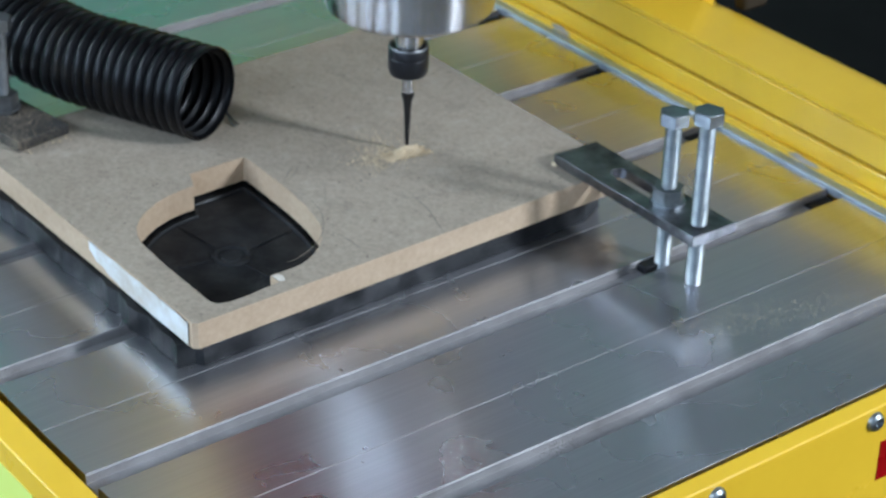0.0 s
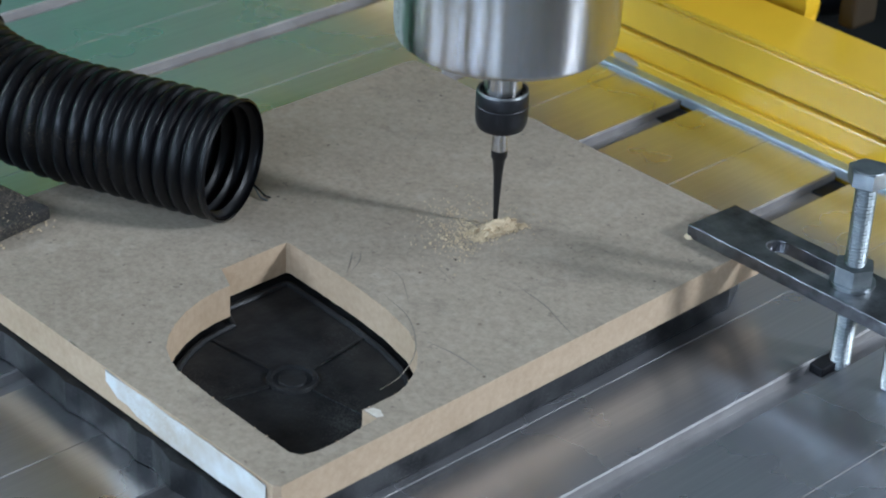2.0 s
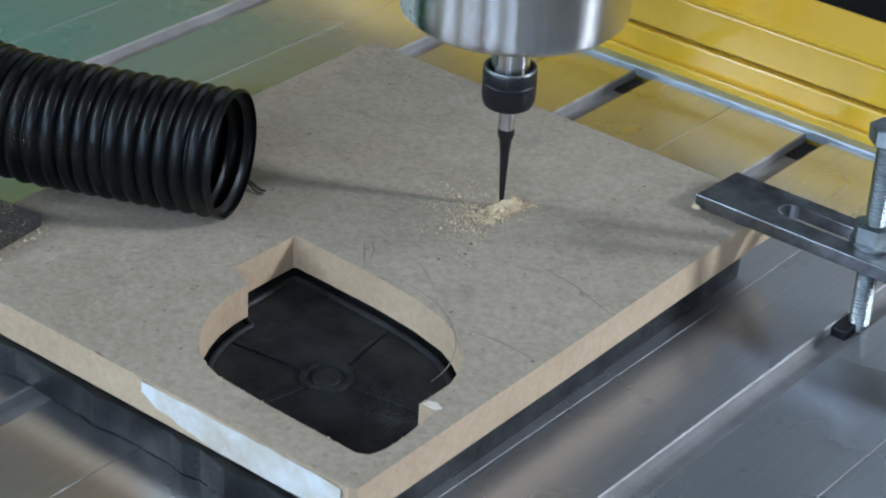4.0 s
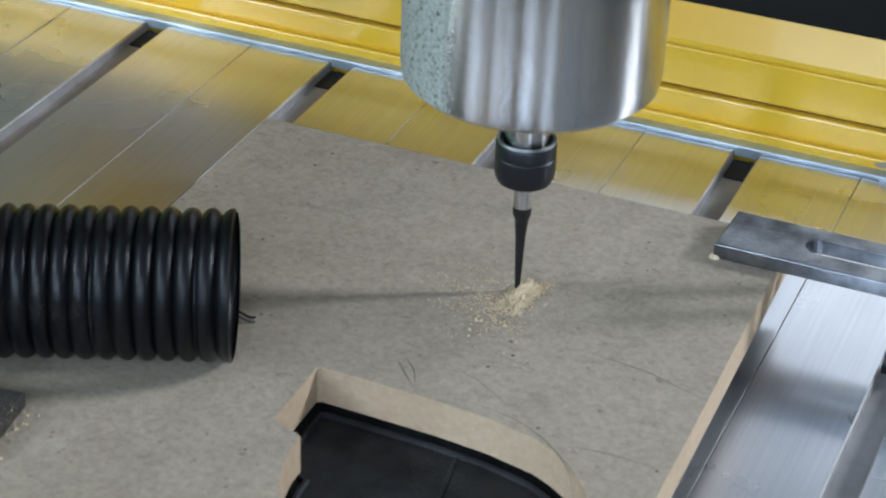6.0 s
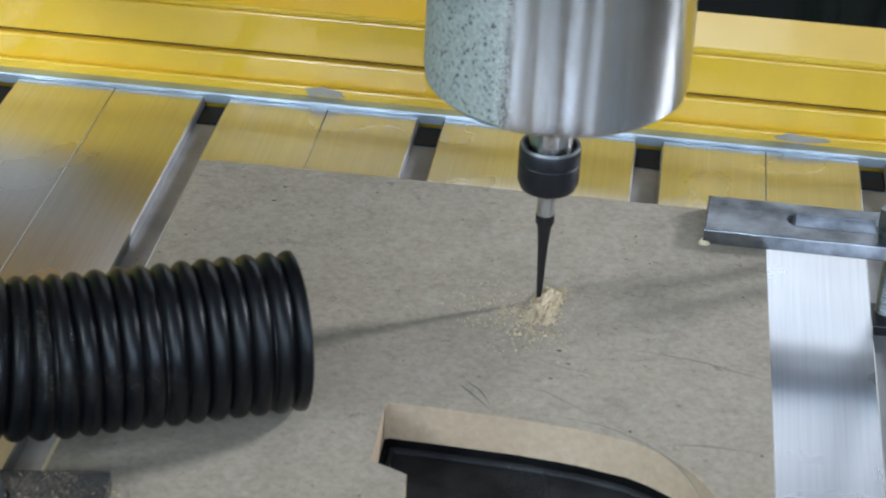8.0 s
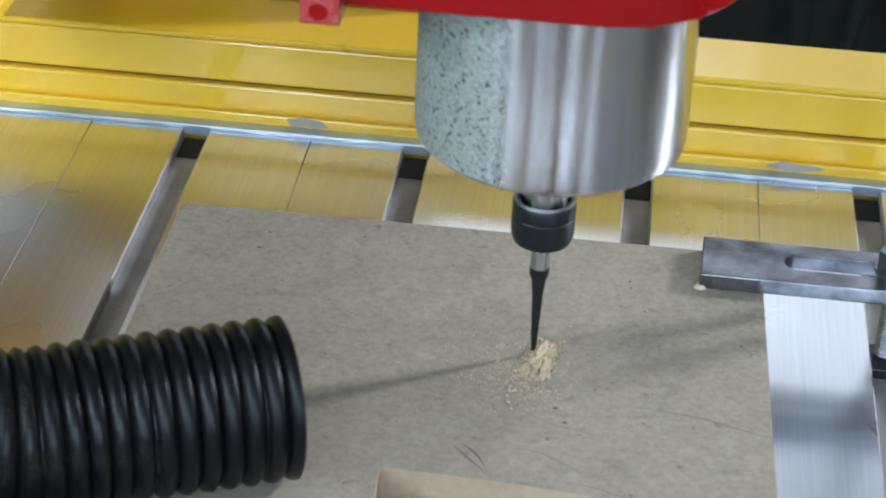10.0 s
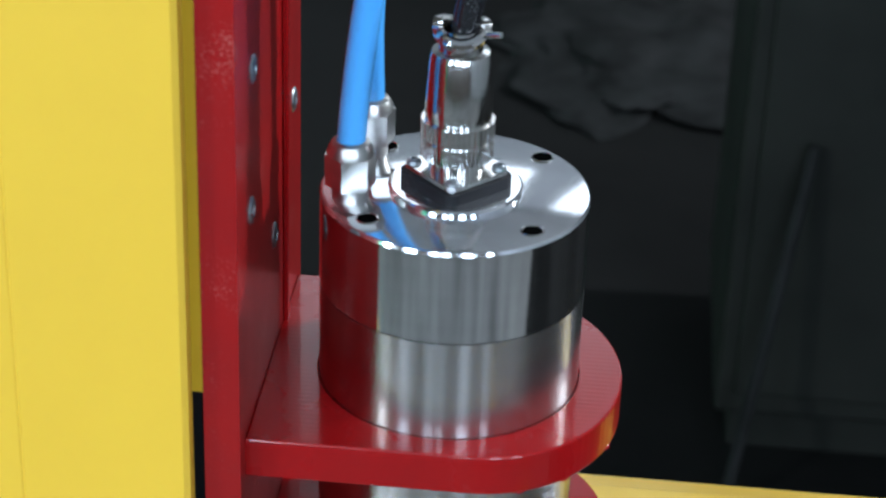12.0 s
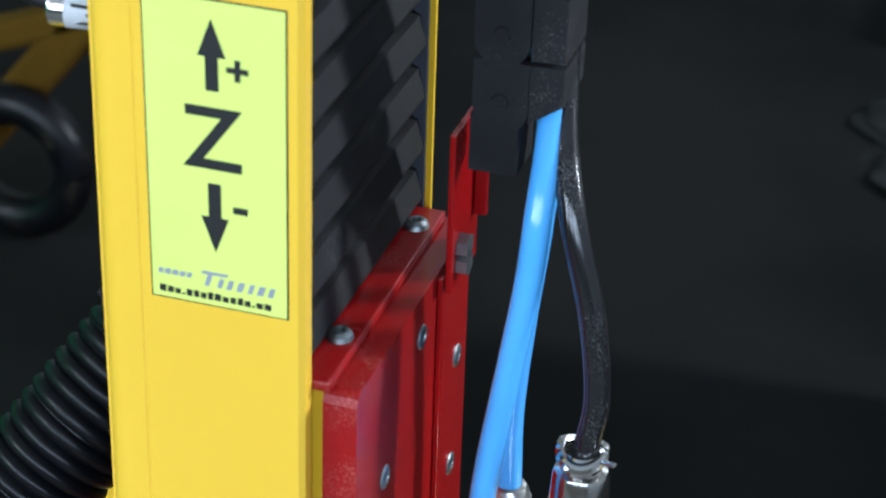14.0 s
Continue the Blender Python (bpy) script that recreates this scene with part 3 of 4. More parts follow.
for k in range(120):
    u, w = rng.random(), rng.random()
    grain(b, -168 + 62 * u + 3 * w, -156 + 9 * u + 26 * w, 31.05, rng.choice((0.15, 0.2, 0.3)) * rng.uniform(0.6, 1.2))
for k in range(46):
    u = rng.random()
    grain(b, -104 + rng.gauss(0, 2.2), -149 + 30 * u, TOP + 0.3, rng.uniform(0.15, 0.6))
tagged(part("scattered_dust", b, M_DUST), "fine wood dust strewn on bed and clamp strap", "dust", kind="stuff")

# ---- spindle ----
spindle = thing("spindle_motor", "polished steel water-cooled spindle with a collet and cutter", "spindle", (0, 0, 0))
part("body", lathe([(0, 101), (33, 101), (37, 101.8), (39.4, 104), (40, 108), (40, 160)], 96), M_STEELD, spindle, "steel body with stuck grey dust", True)
part("body_upper", lathe([(40, 160), (40, 263)], 96), M_STEEL, spindle, "turned steel body", True)
part("cap", lathe([(39.4, 262.6), (40.1, 263.4), (40.1, 291.8)], 96), M_CHROME, spindle, "polished steel end cap", True)
part("cap_top", lathe([(40.1, 291.8), (39.6, 292.7), (39, 293), (0, 293)], 96), M_CAPTOP, spindle, "", True)
part("shaft", lathe([(6.9, 78), (6.9, 101.5)], 32), M_STEEL, spindle, "", True)
part("collet_nut", lathe([(3.2, 66.6), (7.4, 66.2), (8.6, 67.0), (9.4, 69.0), (9.6, 71), (9.6, 75.6), (9.3, 76), (9.6, 76.4), (9.6, 80), (9.2, 80.8), (7.9, 81), (7.4, 79.6), (6.9, 79.6)], 40), M_NUT, spindle, "black collet nut", True)
part("nut_rim", lathe([(8.3, 80.9), (9.2, 80.7), (9.5, 81.1), (9.2, 81.7), (8.4, 81.5)], 40), M_ZINCD, spindle, "bright bevelled rim", True)
part("shank", lathe([(2.9, 57), (2.9, 66.5)], 24), M_STEEL, spindle, "", True)
part("cutter", lathe([(0, 24.2), (0.7, 24.4), (1.7, 47), (2.3, 53), (3.0, 54.5), (3.0, 57.2)], 20), M_TOOL, spindle, "burnt tapered cutter", True)
# screw holes are not cut: flat black discs carry their inner shade
for x, y in ((24.2, 25), (24.2, -23), (-23.3, -23), (-23.3, 25)):
    hole = part("bolt_hole", lathe([(0, 293.06), (2.9, 293.06)], 20, m=Matrix.Translation((x, y, 0))), M_HOLE, spindle, "flat black disc for the shade in a screw hole", True)
    part("hole_rim", lathe([(2.9, 293.06), (3.2, 293.3), (3.6, 293.05)], 20, m=Matrix.Translation((x, y, 0))), M_NICK, hole, "", True)
part("raised_disc", lathe([(20, 293), (20, 294.6), (19.2, 295.2), (0, 295.2)], 48), M_CAPTOP, spindle, "", True)
part("gasket", prism([(x, y) for a in range(4) for x, y in arc(13.4 * math.cos(a * math.pi / 2), 13.4 * math.sin(a * math.pi / 2), 3.0, a * 90 - 45, a * 90 + 45, 5)], 295.2, 298.6, 0.4), M_RUB, spindle, "black rubber gasket")
part("flange", prism([(x, y) for a in range(4) for x, y in arc(12.6 * math.cos(a * math.pi / 2), 12.6 * math.sin(a * math.pi / 2), 2.6, a * 90 - 45, a * 90 + 45, 5)], 298.6, 300.6, 0.4), M_NICK, spindle)
for a in range(4):
    button_screw(2.3, mshift(12.6 * math.cos(a * math.pi / 2), 12.6 * math.sin(a * math.pi / 2), 300.6), spindle, "flange_screw")
plug = part("plug", lathe([(8.2, 300.6), (8.2, 304), (9.6, 304.2), (9.6, 316), (9.9, 317), (9.9, 321), (9.0, 336), (8.4, 337.4), (6.6, 338), (6.4, 340.5), (0, 340.5)], 40), M_NICK, spindle, "nickel-plated cable plug", True)


def knurl(r, z0, z1, n):
    out = []
    for k in range(n):
        for d, rr in ((0.0, r), (0.3, r), (0.5, r - 0.5), (0.8, r - 0.5)):
            a = 2 * math.pi * (k + d) / n
            out.append((rr * math.cos(a), rr * math.sin(a)))
    return prism(out, z0, z1)


part("knurled_ring", knurl(10.7, 304.4, 310, 44), M_NICK, plug)
part("knurled_ring", knurl(10.9, 311, 316.2, 44), M_NICK, plug)
part("neck", lathe([(6.2, 340), (6.0, 343), (5.0, 344)], 32), M_NICK, plug, "", True)
for side in (-1, 1):
    b = tube([Vector((7.0 * math.cos(a), side * 6.2 * math.sin(a), 343.4 + side * 0.8 + 1.4 * math.cos(2 * a))) for a in (math.pi * k / 14 for k in range(15))], [1.5 + 0.7 * math.sin(math.pi * k / 14) for k in range(15)], 10)
    part("cable_saddle", b, M_NICK, plug, "", True)
for x, y, z, rz in ((7.6, -4, 344.2, 60), (-4.0, -6.6, 342.2, 20)):
    part("clamp_screw", lathe([(0, 0), (0.9, 0), (0.9, 5.0), (0, 5.2)], 12, m=mshift(x, y, z, 75, 0, rz)), M_NICK, plug, "", True)
for x, y in ((-30, -10.5), (-28, 20)):
    fit = part("tube_fitting", lathe([(5.4, 293), (5.4, 297.5), (6.2, 298)], 24, m=Matrix.Translation((x, y, 0))), M_SATIN, spindle, "nickel-plated push-in tube fitting", True)
    part("hex_nut", hexagon(7.6, 297.6, 307.5, Matrix.Translation((x, y, 0)), turn=0.3), M_SATIN, fit)
    part("collar", lathe([(7.0, 307.5), (6.6, 309.4), (5.6, 311.2), (4.4, 311.8)], 24, m=Matrix.Translation((x, y, 0))), M_SATIN, fit, "", True)

# ---- tubes and cable that rise from the spindle ----
tubes = [tagged(part("coolant_tube", tube(smooth_path([(-30, -10.5, 309), (-29, -9.5, 325), (-27, -8, 345), (-23.6, -4, 373), (-20.4, -1, 400), (-19.4, 3, 422), (-20.2, 14, 440), (-22.5, 27, 462), (-26, 34, 500), (-28, 34, 560)], 14), 4.25, 24), M_BLUE, smooth=True), "glossy sky-blue coolant tube rising from a spindle fitting", "tube", "coolant tubes"),
         tagged(part("coolant_tube", tube(smooth_path([(-28, 20, 309), (-28.6, 20, 340), (-26, 19, 375), (-22.6, 19, 410), (-22.6, 25, 440), (-30, 34, 480), (-31, 34, 560)], 14), 4.25, 24), M_BLUE, smooth=True), "glossy sky-blue coolant tube rising from a spindle fitting", "tube", "coolant tubes"),
         tagged(part("power_cable", tube(smooth_path([(0.5, 0, 340), (1.5, 0, 348), (3.2, 0, 366), (-0.4, 0, 394), (-8.5, 4, 421), (-15.5, 16, 440), (-20, 29, 462), (-22, 35, 500), (-24, 35, 560)], 14), 4.2, 24), M_CABLE, smooth=True), "dusty black power cable bending up from the plug", "cable")]

# ---- spindle carrier ----
carrier = thing("spindle_carrier", "red painted steel spindle carrier with two clamp rings", "machine carriage", (0, 0, 0))


def ring_plate(z0, z1):
    out = [(-55, -48.5)] + [(11 + 42.6 * math.cos(radians(a)), (48.5 if a < 0 else 50.5) * math.sin(radians(a))) for a in range(-90, 91, 4)] + [(-55, 50.5)]
    return prism(out, z0, z1, 0.6, hole=arc(0, 0, 40.15, 0, 356, 89))


for z0, z1 in ((159.5, 171.8), (218, 231)):
    part("clamp_ring", ring_plate(z0, z1), M_RED, carrier, "glossy red clamp ring")
b = prism([(-56, 157), (56, 157), (56, 386), (-52, 386), (-55, 384.6), (-56, 382)], 0, 10.5, 0.9)
b.transform(Matrix.Translation((-65.5, 0, 0)) @ Matrix(((0, 0, 1, 0), (1, 0, 0, 0), (0, 1, 0, 0), (0, 0, 0, 1))))
part("back_plate", b, M_REDD, carrier, "dusty red back plate")
part("bore", lathe([(0, 0.05), (1.5, 0.05), (2.4, 0.15), (2.7, 0.02)], 20, m=mshift(-60.6, -56.02, 160.6, 90, 0, 0)), M_RED, carrier)
rng = random.Random(5)
ragged = [(-5.1, 0.6), (5.1, 0.6)] + [(5.1 - 0.85 * k, 15 + rng.uniform(-6, 9)) for k in range(13)]
b = prism(ragged, 0, 0.06)
b.transform(mshift(-60.25, -55.99, 157, 90, 0, 0))
part("worn_end", b, M_WORN, carrier, "paint worn to a dusty pink")
part("guide_bar", box(-54.9, -53.2, 20, 23, 172, 384, 0.4), M_RED, carrier)
for y, z in ((5.3, 370.8), (45.2, 340.3), (-29.2, 340.3), (41.8, 298.5), (-34.5, 299), (3.9, 270.5)):
    button_screw(4.2, mshift(-55, y, z, 0, 90, 0) @ Matrix.Diagonal((1, 1, 0.35, 1)), carrier)
cap_plate = part("top_flange", box(-80, -63, -57, 54, 386.2, 389.6, 0.8), M_REDD, carrier, "dusty red top flange")
for y in (-32, 40.6):
    button_screw(4.3, mshift(-69, y, 389.6), carrier, "flange_screw")
part("spacer", box(-72.5, -66, -52, 50, 248, 386, 0.5), M_YEL, carrier, "yellow spacer plate")
part("slide_block", box(-72, -66, -50, 50, 172, 247.6, 1.0), M_BLK, carrier, "black slide block")
button_screw(3.2, mshift(-68, -50, 192, 90, 0, 0), carrier, "block_screw")

# chain mount on the carrier
part("mount_strip", box(-52, -50, 18, 46, 380, 436, 0.5), M_RED, carrier, "red chain mount")
part("mount_fold", box(-49.9, -45.5, 40, 42, 398, 432, 0.5), M_RED, carrier, "red chain mount")
for z in (388, 394.5):
    part("mount_nut", hexagon(4.2, 0, 3.5, mshift(-49.9, 26, z, 0, 90, 0)), M_ZINC, carrier)

# ---- Z axis housing ----
housing = thing("z_axis_housing", "yellow painted Z axis housing with black bellows", "machine housing", (-98.9, 0, 180))
HF = -63.0


def housing_cover(y0, y1):
    rim = [(-34, y0 + 9), (-32.8, y0 + 4.5), (-30, y0 + 1.5), (-26, y0), (-19.2, y0), (-18.8, y0 + 0.25), (-18.5, y0 + 0.25), (-18.1, y0), (28.6, y0), (30.3, y0 + 1.2), (30.6, y0 + 3), (30.6, y1), (-34, y1)]
    return rim


cover = part("front_cover", prism(housing_cover(HF, -57.5), 5, 460), M_YELP, housing, "smooth pale yellow cover with a vertical seam", True)
part("bottom_cap", prism(housing_cover(HF - 0.3, -50), -2, 4.7, 1.2, 3), M_YELP, housing, "", True)
part("rear_cover", prism([(-36, 58), (29, 58), (29, 60), (-36, 61)], -2, 460, 0.8), M_YEL, housing)
part("inner_web", box(-32, 18.5, -57, 57.5, 0, 460), M_BLK, housing)
for x, z in ((-29.5, 9.5), (24.6, 20.5)):
    part("rivet", lathe([(0, 0.4), (0.8, 0.3), (1.0, 0)], 12, m=mshift(x, HF, z, 90, 0, 0)), M_INK, housing)
prof, z = [(19, 210.2)], 210.2
while z < 445:
    prof += [(26.6, z + 0.8), (26.8, z + 2.0), (24.6, z + 11.5), (19.4, z + 13.5), (19.2, z + 17.6)]
    z += 18.4
prof += [(19, z)]
b = prism(prof, 0, 113, 0.35)
b.transform(Matrix.Translation((0, 56, 0)) @ Matrix.Rotation(radians(90), 4, "X"))
part("bellows", b, M_BELL, housing, "pleated black dust bellows")
part("end_plate", box(18.6, 27.2, 56.3, 57.8, 206, 458, 0.3), M_PLATE, housing, "dark blue-grey end plate")
sticker = part("sticker", box(-15.2, 25.4, HF - 0.35, HF - 0.05, 232.6, 325.5), M_STICK, housing, "lime sticker with axis arrows")
part("printed_border", box(-15.7, 25.9, HF - 0.16, HF - 0.02, 232.1, 326.0), M_INK, sticker, "thin black border")


def on_sticker(poly, name, mat=M_INK):
    b = prism(poly, 0, 0.12)
    b.transform(Matrix.Translation((0, HF - 0.37, 0)) @ Matrix.Rotation(radians(90), 4, "X"))
    return part(name, b, mat, sticker)


def letters(text, size, x, z, mat, name="lettering"):
    cu = bpy.data.curves.new(name, "FONT")
    cu.body, cu.size, cu.align_x, cu.extrude, cu.offset = text, size, "CENTER", 0.05, 0.35
    tmp = bpy.data.objects.new("tmp", cu)
    scene.collection.objects.link(tmp)
    me = bpy.data.meshes.new_from_object(tmp.evaluated_get(bpy.context.evaluated_depsgraph_get()))
    bpy.data.objects.remove(tmp)
    b = bmesh.new()
    b.from_mesh(me)
    b.transform(Matrix.Translation((x, HF - 0.42, z)) @ Matrix.Rotation(radians(90), 4, "X"))
    return part(name, b, mat, sticker)


CX = 4.4
on_sticker([(CX - 1.9, 299.5), (CX + 1.9, 299.5), (CX + 1.9, 309.5), (CX + 4.1, 309.5), (CX, 320.5), (CX - 4.1, 309.5), (CX - 1.9, 309.5)], "up_arrow")
on_sticker([(CX - 1.9, 271.5), (CX + 1.9, 271.5), (CX + 1.9, 261), (CX + 4.1, 261), (CX, 250), (CX - 4.1, 261), (CX - 1.9, 261)], "down_arrow")
letters("Z", 26.5, CX - 0.3, 276.2, M_INK)
letters("+", 12, CX + 7.4, 302.2, M_INK)
letters("-", 15, CX + 7.6, 261.0, M_INK)
rng = random.Random(21)
x = -13.4
for k in range(5):
    w = rng.uniform(1.3, 2.0)
    on_sticker([(x, 240.2), (x + w, 240.2), (x + w + 0.4, 241.9), (x + 0.4, 241.9)], "logo_bar", M_SILV)
    x += w + 0.5
on_sticker([(0.6, 238.6), (2.0, 238.6), (3.2, 242.4), (7.6, 242.4), (8.0, 243.4), (0.2, 243.4), (-0.2, 242.4), (1.8, 242.4)], "logo_bar", M_SILV)
for x, w in ((4.4, 2.0), (7.2, 2.2), (10.2, 2.6), (13.6, 2.0), (16.4, 2.6), (19.6, 2.2)):
    on_sticker([(x, 238.6), (x + w * 0.7, 238.6), (x + w * 0.7 + 1.0, 241.6), (x + 1.0, 241.6)], "logo_bar", M_SILV)
x = -13.0
for k in range(16):
    w, h = (0.7, 0.7) if k in (3, 13) else (rng.uniform(1.5, 2.0), rng.uniform(1.7, 2.3))
    on_sticker([(x, 234.3), (x + w, 234.3), (x + w, 234.3 + h), (x, 234.3 + h)], "printed_bar")
    x += w + 0.55
sensor = thing("limit_sensor", "metal limit sensor with a white printed label and black cable", "sensor", (-138, -40, 486.5))
part("barrel", lathe([(0, -14), (5.2, -14), (5.6, -13), (5.6, 10), (5.2, 11), (0, 11)], 28, m=mshift(0, 0, 0, 0, 90, 8)), M_NICK, sensor, "", True)
part("label", lathe([(5.7, -9), (5.7, 6)], 28, m=mshift(0, 0, 0, 0, 90, 8)), M_WHT, sensor, "white label", True)
part("cable", tube(smooth_path([(-13, 0, 0), (-22, 0, 2), (-30, 3, 8), (-34, 6, 22), (-34, 8, 60)], 10), 2.6, 14), M_BLK, sensor, "black cable", True)
for z in (-2, 0.5, 3):
    part("printed_bar", box(-6, 4, -5.9, -5.6, z - 0.5, z + 0.5), M_INK, sensor)

# ---- cable chain above the spindle ----
chain = thing("cable_chain", "dusty black plastic cable chain holding the blue tubes", "cable chain", (-35.2, 12, 429.8))


def link_plate(z):
    out = [(-8.5, 22), (-8.5, 7)] + [(8.5 * math.cos(radians(a)), 7 + 8.5 * math.sin(radians(a))) for a in range(180, 361, 15)] + [(8.5, 22)]
    b = prism(out, 0, 3.2, 0.4)
    b.transform(Matrix.Translation((0, 3.2, z)) @ Matrix.Rotation(radians(90), 4, "X"))
    return b


part("end_tab", prism([(-9.5, 2), (5.5, 2), (5.5, 20), (-9.5, 20)], -2, 17, 1.5), M_RUB, chain)
for k in range(5):
    z = 14 + 22 * k
    off = -0.9 if k % 2 else 0.0
    b = link_plate(z)
    b.transform(Matrix.Translation((0, off, 0)))
    link = part("chain_link", b, M_RUB, chain)
    part("rear_plate", box(-8.5, 8.5, 25, 28, z, z + 22, 0.4), M_RUB, link)
    low = z + (10 if k == 0 else 1.5)
    b = prism([(8.6, low - (7 if k == 0 else 0)), (19, low), (19, z + 21.8), (8.6, z + 21.8)], 0, 24, 0.5)
    b.transform(Matrix.Translation((0, 24.5, 0)) @ Matrix.Rotation(radians(90), 4, "X"))
    part("side_wall", b, M_RUB, link)
    part("pivot", lathe([(0, 0.5), (2.4, 0.5), (2.6, 0)], 20, m=mshift(0, off, z + 9, 90, 0, 0)), M_RUB, link)

# ---- gantry behind the housing ----
gantry = thing("gantry", "yellow painted gantry with black bellows on its beam", "machine gantry", (-190, 245, 21.5))
b = prism([(-20, 0), (144, 0), (146, 14), (144, 30), (138, 45), (126, 58), (100, 72), (-20, 92)], 0, 10, 1.5, 3)
b.transform(Matrix.Translation((0, 3, 0)) @ Matrix.Rotation(radians(90), 4, "X"))
part("leg", b, M_YEL, gantry)
# bracket beside the leg, shade painted in rather than cast
part("shadowed_bracket", box(147, 156, 16, 34, 0, 50, 2), M_BRACKET, gantry, "bracket with its shade put into dark brown paint")
part("bearing_block", box(-27, -4, -14, 8, 0.2, 56, 2), M_GRIME, gantry, "grey bearing block")
part("top_flange", box(-110, 12, -295, -180, 192, 202, 2.0, 3), M_YEL, gantry, "worn yellow top flange")
part("lower_flange", box(-110, 12, -295, -2, 82, 88, 1.5, 3), M_YEL, gantry)
prof = [(-300, -14)] + [(4 * k - 296, (k % 2) * 5) for k in range(1, 71)] + [(-8, -14)]
b = prism([(y, x) for x, y in prof], 88.5, 191.5)
part("bellows", b, M_BELL, gantry, "pleated black bellows")
carriage = thing("gantry_carriage", "red painted gantry carriage plate with a zinc bolt", "machine carriage", (-150, 0, 176))
part("plate", box(-6, 6, -42, 40, 0, 84, 1.2), M_RED, carriage)
part("bolt", lathe([(0, 3), (3, 2.6), (3.6, 0)], 16, m=mshift(6, -36, 22, 0, 90, 0)), M_ZINC, carriage)

# ---- second cable chain behind the housing ----
chain_two = thing("cable_chain", "black open cable chain beside the suction hose", "cable chain", (-190, 62, 300))
for k in range(7):
    m = Matrix.Translation((5.2 * k, 5 * k, 13 * k)) @ Matrix.Rotation(radians(-28), 4, "Y")
    link = box(-15, 15, -2, 2, -4.5, 4.5, 0.8)
    box(-16, -12.5, -8, 8, -7.5, 7.5, 0.8, bm=link)
    box(12.5, 16, -8, 8, -7.5, 7.5, 0.8, bm=link)
    link.transform(m)
    part("chain_link", link, M_RUB, chain_two)

# ---- suction hose ----
hose = thing("suction_hose", "black corrugated suction hose lying on the board", "hose", (-65, -67, 25.3))
hp = [(-66.5, -67, 48.8), (-89, -76.6, 48.8), (-113, -87, 48.8), (-140, -99, 49.6), (-172, -110, 56), (-202, -112, 72), (-226, -102, 102), (-240, -80, 138), (-242, -48, 180), (-230, -18, 222), (-208, 8, 263), (-185, 32, 298), (-165, 58, 326), (-150, 84, 345)]
fine = resample(smooth_path([Vector(p) - Vector((-65, -67, 25.3)) for p in hp], 20), 0.5)
RIB = 6.1
rad = [20.6 + 2.7 * (0.5 + 0.5 * math.cos(2 * math.pi * (i * 0.5 / RIB - 0.1))) ** 0.3 for i in range(len(fine))]
part("corrugated_wall", tube(fine, rad, 44, cap=False), M_HOSE, hose, "", True)
part("inner_wall", tube(fine[:170], [r - 1.4 for r in rad[:170]], 44, cap=False), M_HOSE, hose, "", True)
d0 = (fine[0] - fine[4]).normalized()
part("cut_rim", tube([fine[0] + d0 * 0.6, fine[0], fine[2]], [22.3, 23.3, 22.7], 44, cap=False), M_HOSE, hose, "", True)
tie = thing("cable_tie", "black plastic cable tie round the hose", "cable tie", (-184, -112, 61))
ip = min(range(len(fine)), key=lambda i: (fine[i] + Vector((-65, -67, 25.3)) - Vector((-184, -112, 61))).length)
axis_d = (fine[ip + 3] - fine[ip - 3]).normalized()
q = axis_d.to_track_quat("Z", "Y").to_matrix().to_4x4()
part("band", lathe([(23.6, -2), (24.6, -2), (24.6, 2), (23.6, 2)], 40, m=q), M_BLK, tie, "", True)
head_dir = Vector((0.45, 0.55, 0.75)).normalized()
head_dir = (head_dir - axis_d * head_dir.dot(axis_d)).normalized()
hq = Matrix.Translation(head_dir * 26.5) @ head_dir.to_track_quat("Z", "Y").to_matrix().to_4x4()
b = box(-4, 4, -3.2, 3.2, -3, 4, 0.8)
b.transform(hq)
part("head", b, M_BLK, tie)
b = box(-1.6, 1.6, -0.8, 0.8, 3, 11, 0.3)
b.transform(hq)
part("tail", b, M_BLK, tie)
wire = thing("loose_wire", "frayed loose wire end beside the hose mouth", "wire", (-72, -50.5, 25.6))
part("strand", tube(smooth_path([(-7, 2, 3.5), (-3, 1, 1.5), (1, 0, 0.5), (4, 0.5, 0.35)], 8), 0.4, 8), M_ZINC, wire)
part("strand", tube(smooth_path([(-7, 1, 4), (-2, 1.5, 2), (1, 2, 0.6), (3, 3, 0.35)], 8), 0.35, 8), M_BLK, wire)


# ---- hold-down clamps ----
def thread(x, y, z0, z1, r, lean=0.0):
    n = int((z1 - z0) / 0.7)
    path = [Vector((x + lean * (z0 + 0.7 * i), y, z0 + 0.7 * i)) for i in range(n)]
    return tube(path, [r if i % 2 else r - 0.62 for i in range(n)], 18)


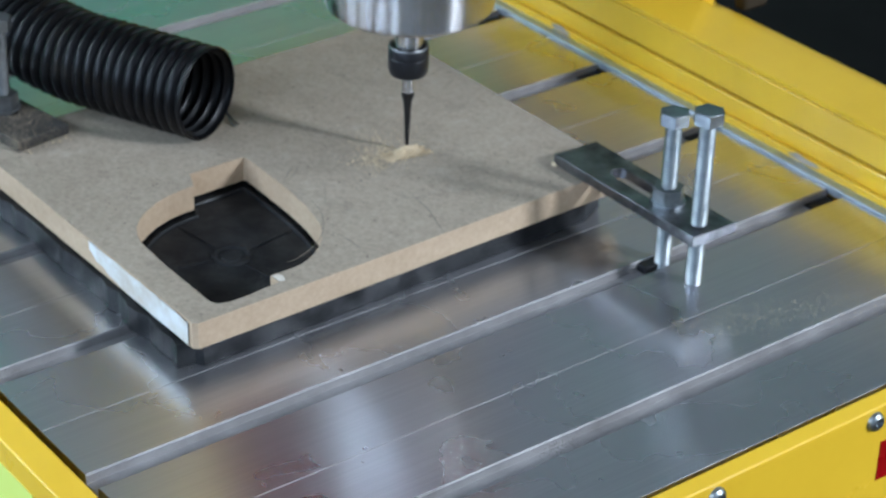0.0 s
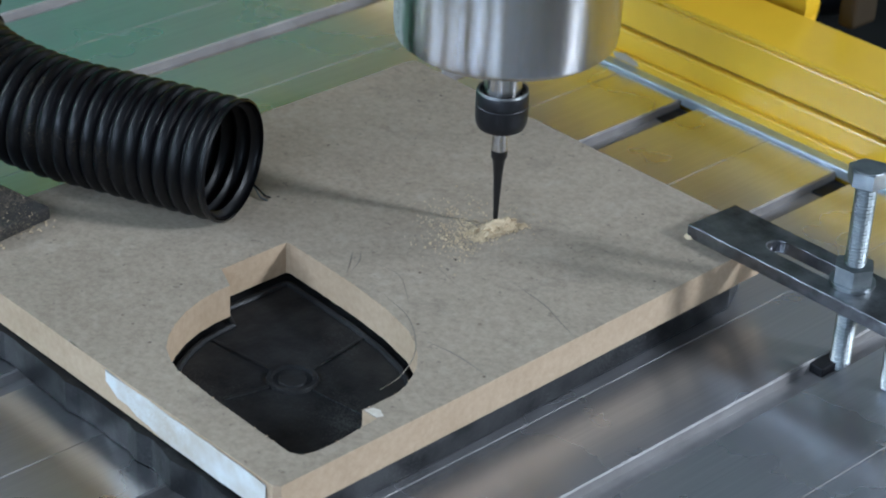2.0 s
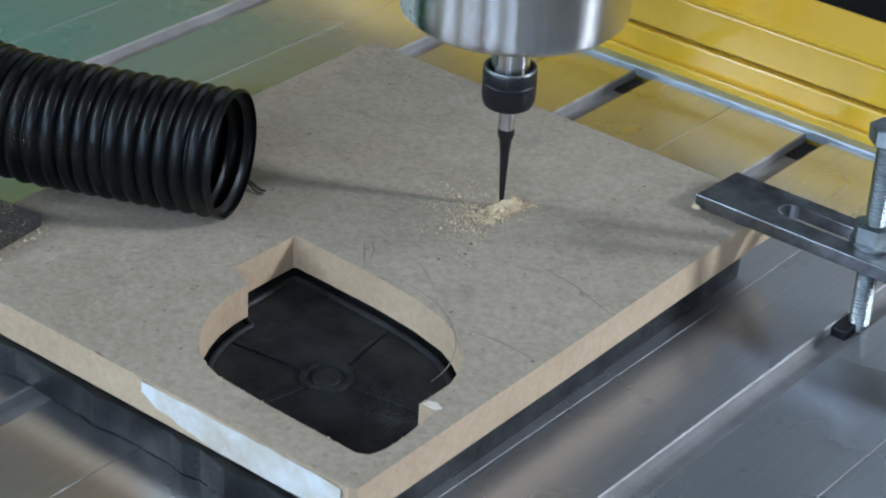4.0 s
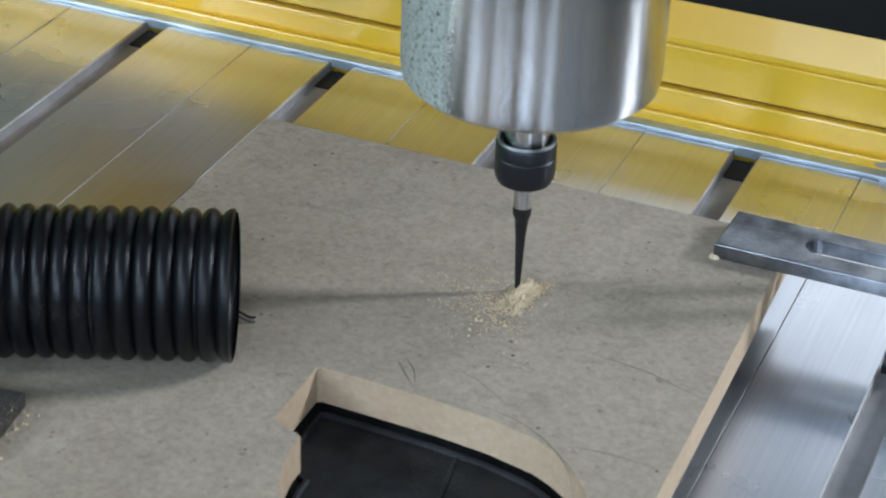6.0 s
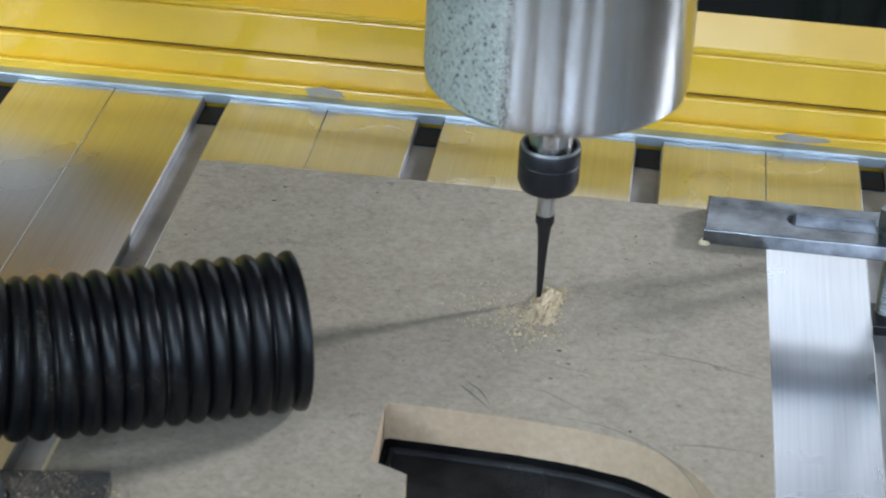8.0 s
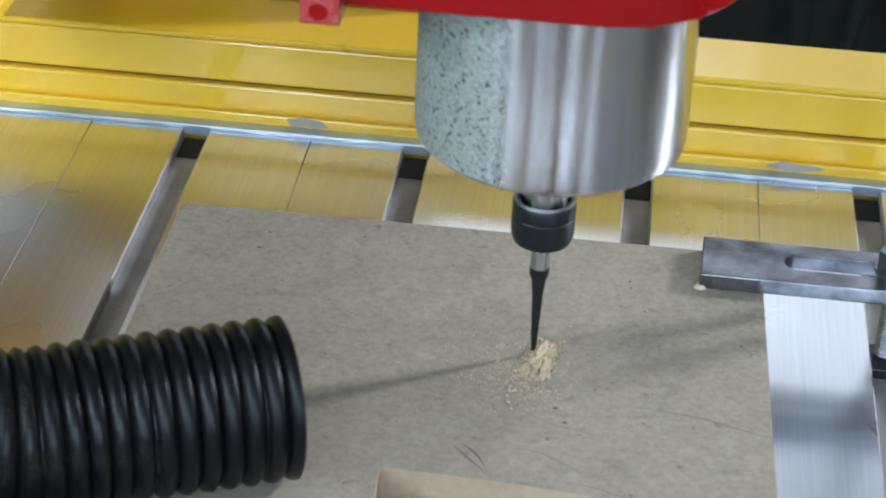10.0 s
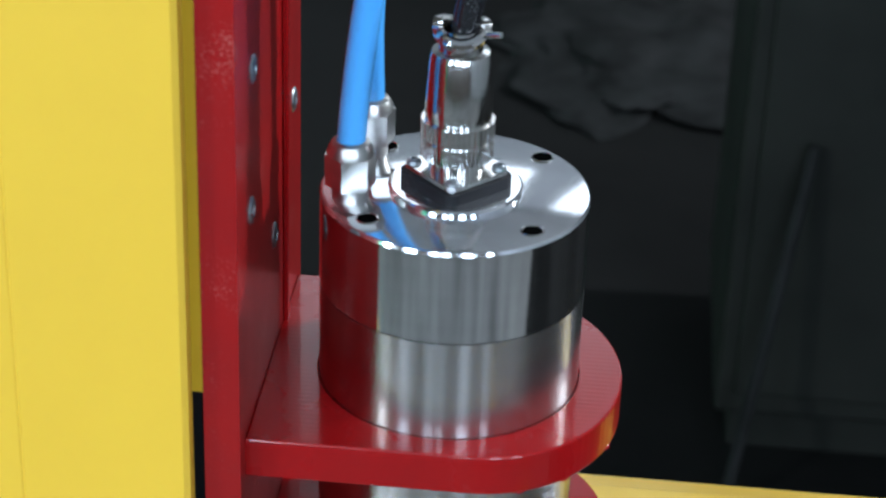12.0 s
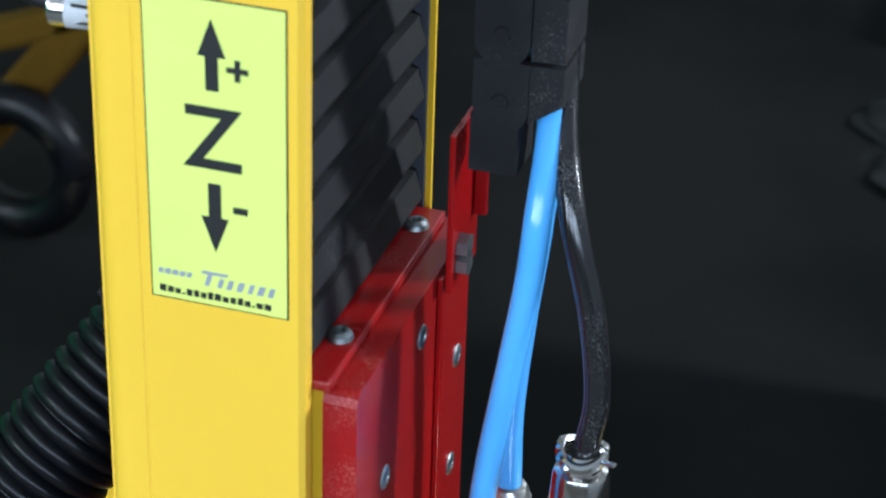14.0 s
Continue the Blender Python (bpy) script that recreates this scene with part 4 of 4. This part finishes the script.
def hold_down(name_label, strap_poly, slot_hole, bolts, top, thick, steel, zinc):
    clamp = thing("hold_down_clamp", name_label, "clamp", (bolts[0][0], bolts[0][1], 0), "hold-down clamps")
    ox, oy = bolts[0][0], bolts[0][1]
    part("strap", prism([(x - ox, y - oy) for x, y in strap_poly], top - thick, top, 0.5, hole=[(x - ox, y - oy) for x, y in slot_hole]), steel, clamp, "flat slotted steel strap")
    for x, y, z0, z1, nut in bolts:
        bolt = part("bolt", thread(x - ox, y - oy, z0, z1 - 6, 3.95), zinc, clamp, "zinc-plated hex bolt")
        part("hex_head", join(hexagon(7.3, z1 - 5.6, z1, Matrix.Translation((x - ox, y - oy, 0)), turn=0.35), lathe([(6.2, z1), (6.0, z1 + 0.25), (0, z1 + 0.25)], 24, m=Matrix.Translation((x - ox, y - oy, 0)))), zinc, bolt)
        if nut:
            part("nut", hexagon(7.5, nut + 1.6, nut + 8, Matrix.Translation((x - ox, y - oy, 0)), turn=0.1), zinc, bolt)
            part("washer", lathe([(4.2, nut), (8.3, nut), (8.3, nut + 1.5), (4.2, nut + 1.5)], 28, m=Matrix.Translation((x - ox, y - oy, 0))), zinc, bolt, "", True)
    return clamp


east = hold_down("blackened steel strap clamp with two zinc bolts on the board edge", [(50, 53.5), (147, 53.5), (148, 78.5), (51, 79)], arc(82.5, 67, 4.7, 90, 270, 10) + arc(117.5, 67, 4.7, -90, 90, 10), [(115.6, 66.5, -4, 77, 31.1), (139.2, 64, 0.1, 88, 0)], 31.0, 5.4, M_CLAMP, M_ZINC)
part("slot_nut", box(-8.6, 0.6, -11, 5, -4.4, -0.5, 0.5), M_NUT, east, "black slot nut")
part("glue_blob", lathe([(0, 1.6), (1.6, 1.2), (2.2, 0)], 10, m=Matrix.Translation((-65, -12, 25.4))), M_DUST, east, "wood crumbs")
hold_down("steel strap clamp with a zinc bolt, covered in wood dust", [(-166, -159), (-103, -149.7), (-107, -120.5), (-170, -131)], arc(-149, -140, 4.6, 90, 270, 10) + arc(-135, -138, 4.6, -90, 90, 10), [(-140, -138, -4, 79, 31.1)], 31.0, 5.4, M_CLAMPD, M_ZINCD)

# ---- where the carriage stands on its beam ----
for ob in (spindle, carrier, housing, sensor, chain, chain_two, carriage, *tubes):
    ob.location += Vector((-0.001, 0.004, 0))

# ---- far side of the hall floor ----
truck = thing("yellow_machine", "yellow machine frame on a black wheel, colour darkened for its dim distance", "machine", (-1300, 2030, -850))
for x, z, w, h, tilt in ((-100, 235, 420, 45, -20), (-110, 20, 420, 62, -50)):
    b = box(0, w, -30, 30, 0, h, 12)
    b.transform(Matrix.Translation((x, 0, z)) @ Matrix.Rotation(radians(tilt), 4, "Y"))
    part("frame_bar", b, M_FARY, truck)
b = tube([Vector((20 + 90 * math.cos(a * math.pi / 20), -70, 120 + 90 * math.sin(a * math.pi / 20))) for a in range(41)], 30, 14, cap=False)
part("wheel", b, M_HOSE, truck, "", True)
b = bmesh.new()
bmesh.ops.create_icosphere(b, subdivisions=5, radius=1)
for v in b.verts:
    n = noise.noise(v.co * 2.2) * 0.35 + noise.noise(v.co * 6) * 0.12
    v.co = Vector((v.co.x * 230, v.co.y * 280, max(-0.1, v.co.z) * 34)) * (1 + n)
heap = tagged(part("crumpled_cloth", b, M_FAR, smooth=True), "grey crumpled cloth lying on the hall floor, colour darkened for dimness", "cloth")
heap.location = (0.08, 2.75, -0.85)
crate = thing("yellow_crate", "yellow crate on the hall floor, far dimness put into its colour", "crate", (150, 3250, -850))
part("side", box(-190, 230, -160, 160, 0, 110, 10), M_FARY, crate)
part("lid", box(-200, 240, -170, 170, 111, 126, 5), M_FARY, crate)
cabinet = thing("cabinet", "dark olive metal cabinet standing on the hall floor", "cabinet", (480, 1780, -850))
part("body", box(-290, 290, -190, 190, 60, 820, 6), M_OLIVE, cabinet)
part("plinth", box(-270, 270, -165, 170, 0, 59.5, 2), M_OLIVE, cabinet)
part("door", box(-270, 270, -198, -190.5, 90, 800, 4), M_OLIVE, cabinet)
rod = thing("metal_rod", "grey metal rod leaning on the cabinet, colour darkened for dimness", "rod", (205, 1480, -850))
b = tube([Vector((0, 0, 4)), Vector((62, 88, 420))], 7, 16)
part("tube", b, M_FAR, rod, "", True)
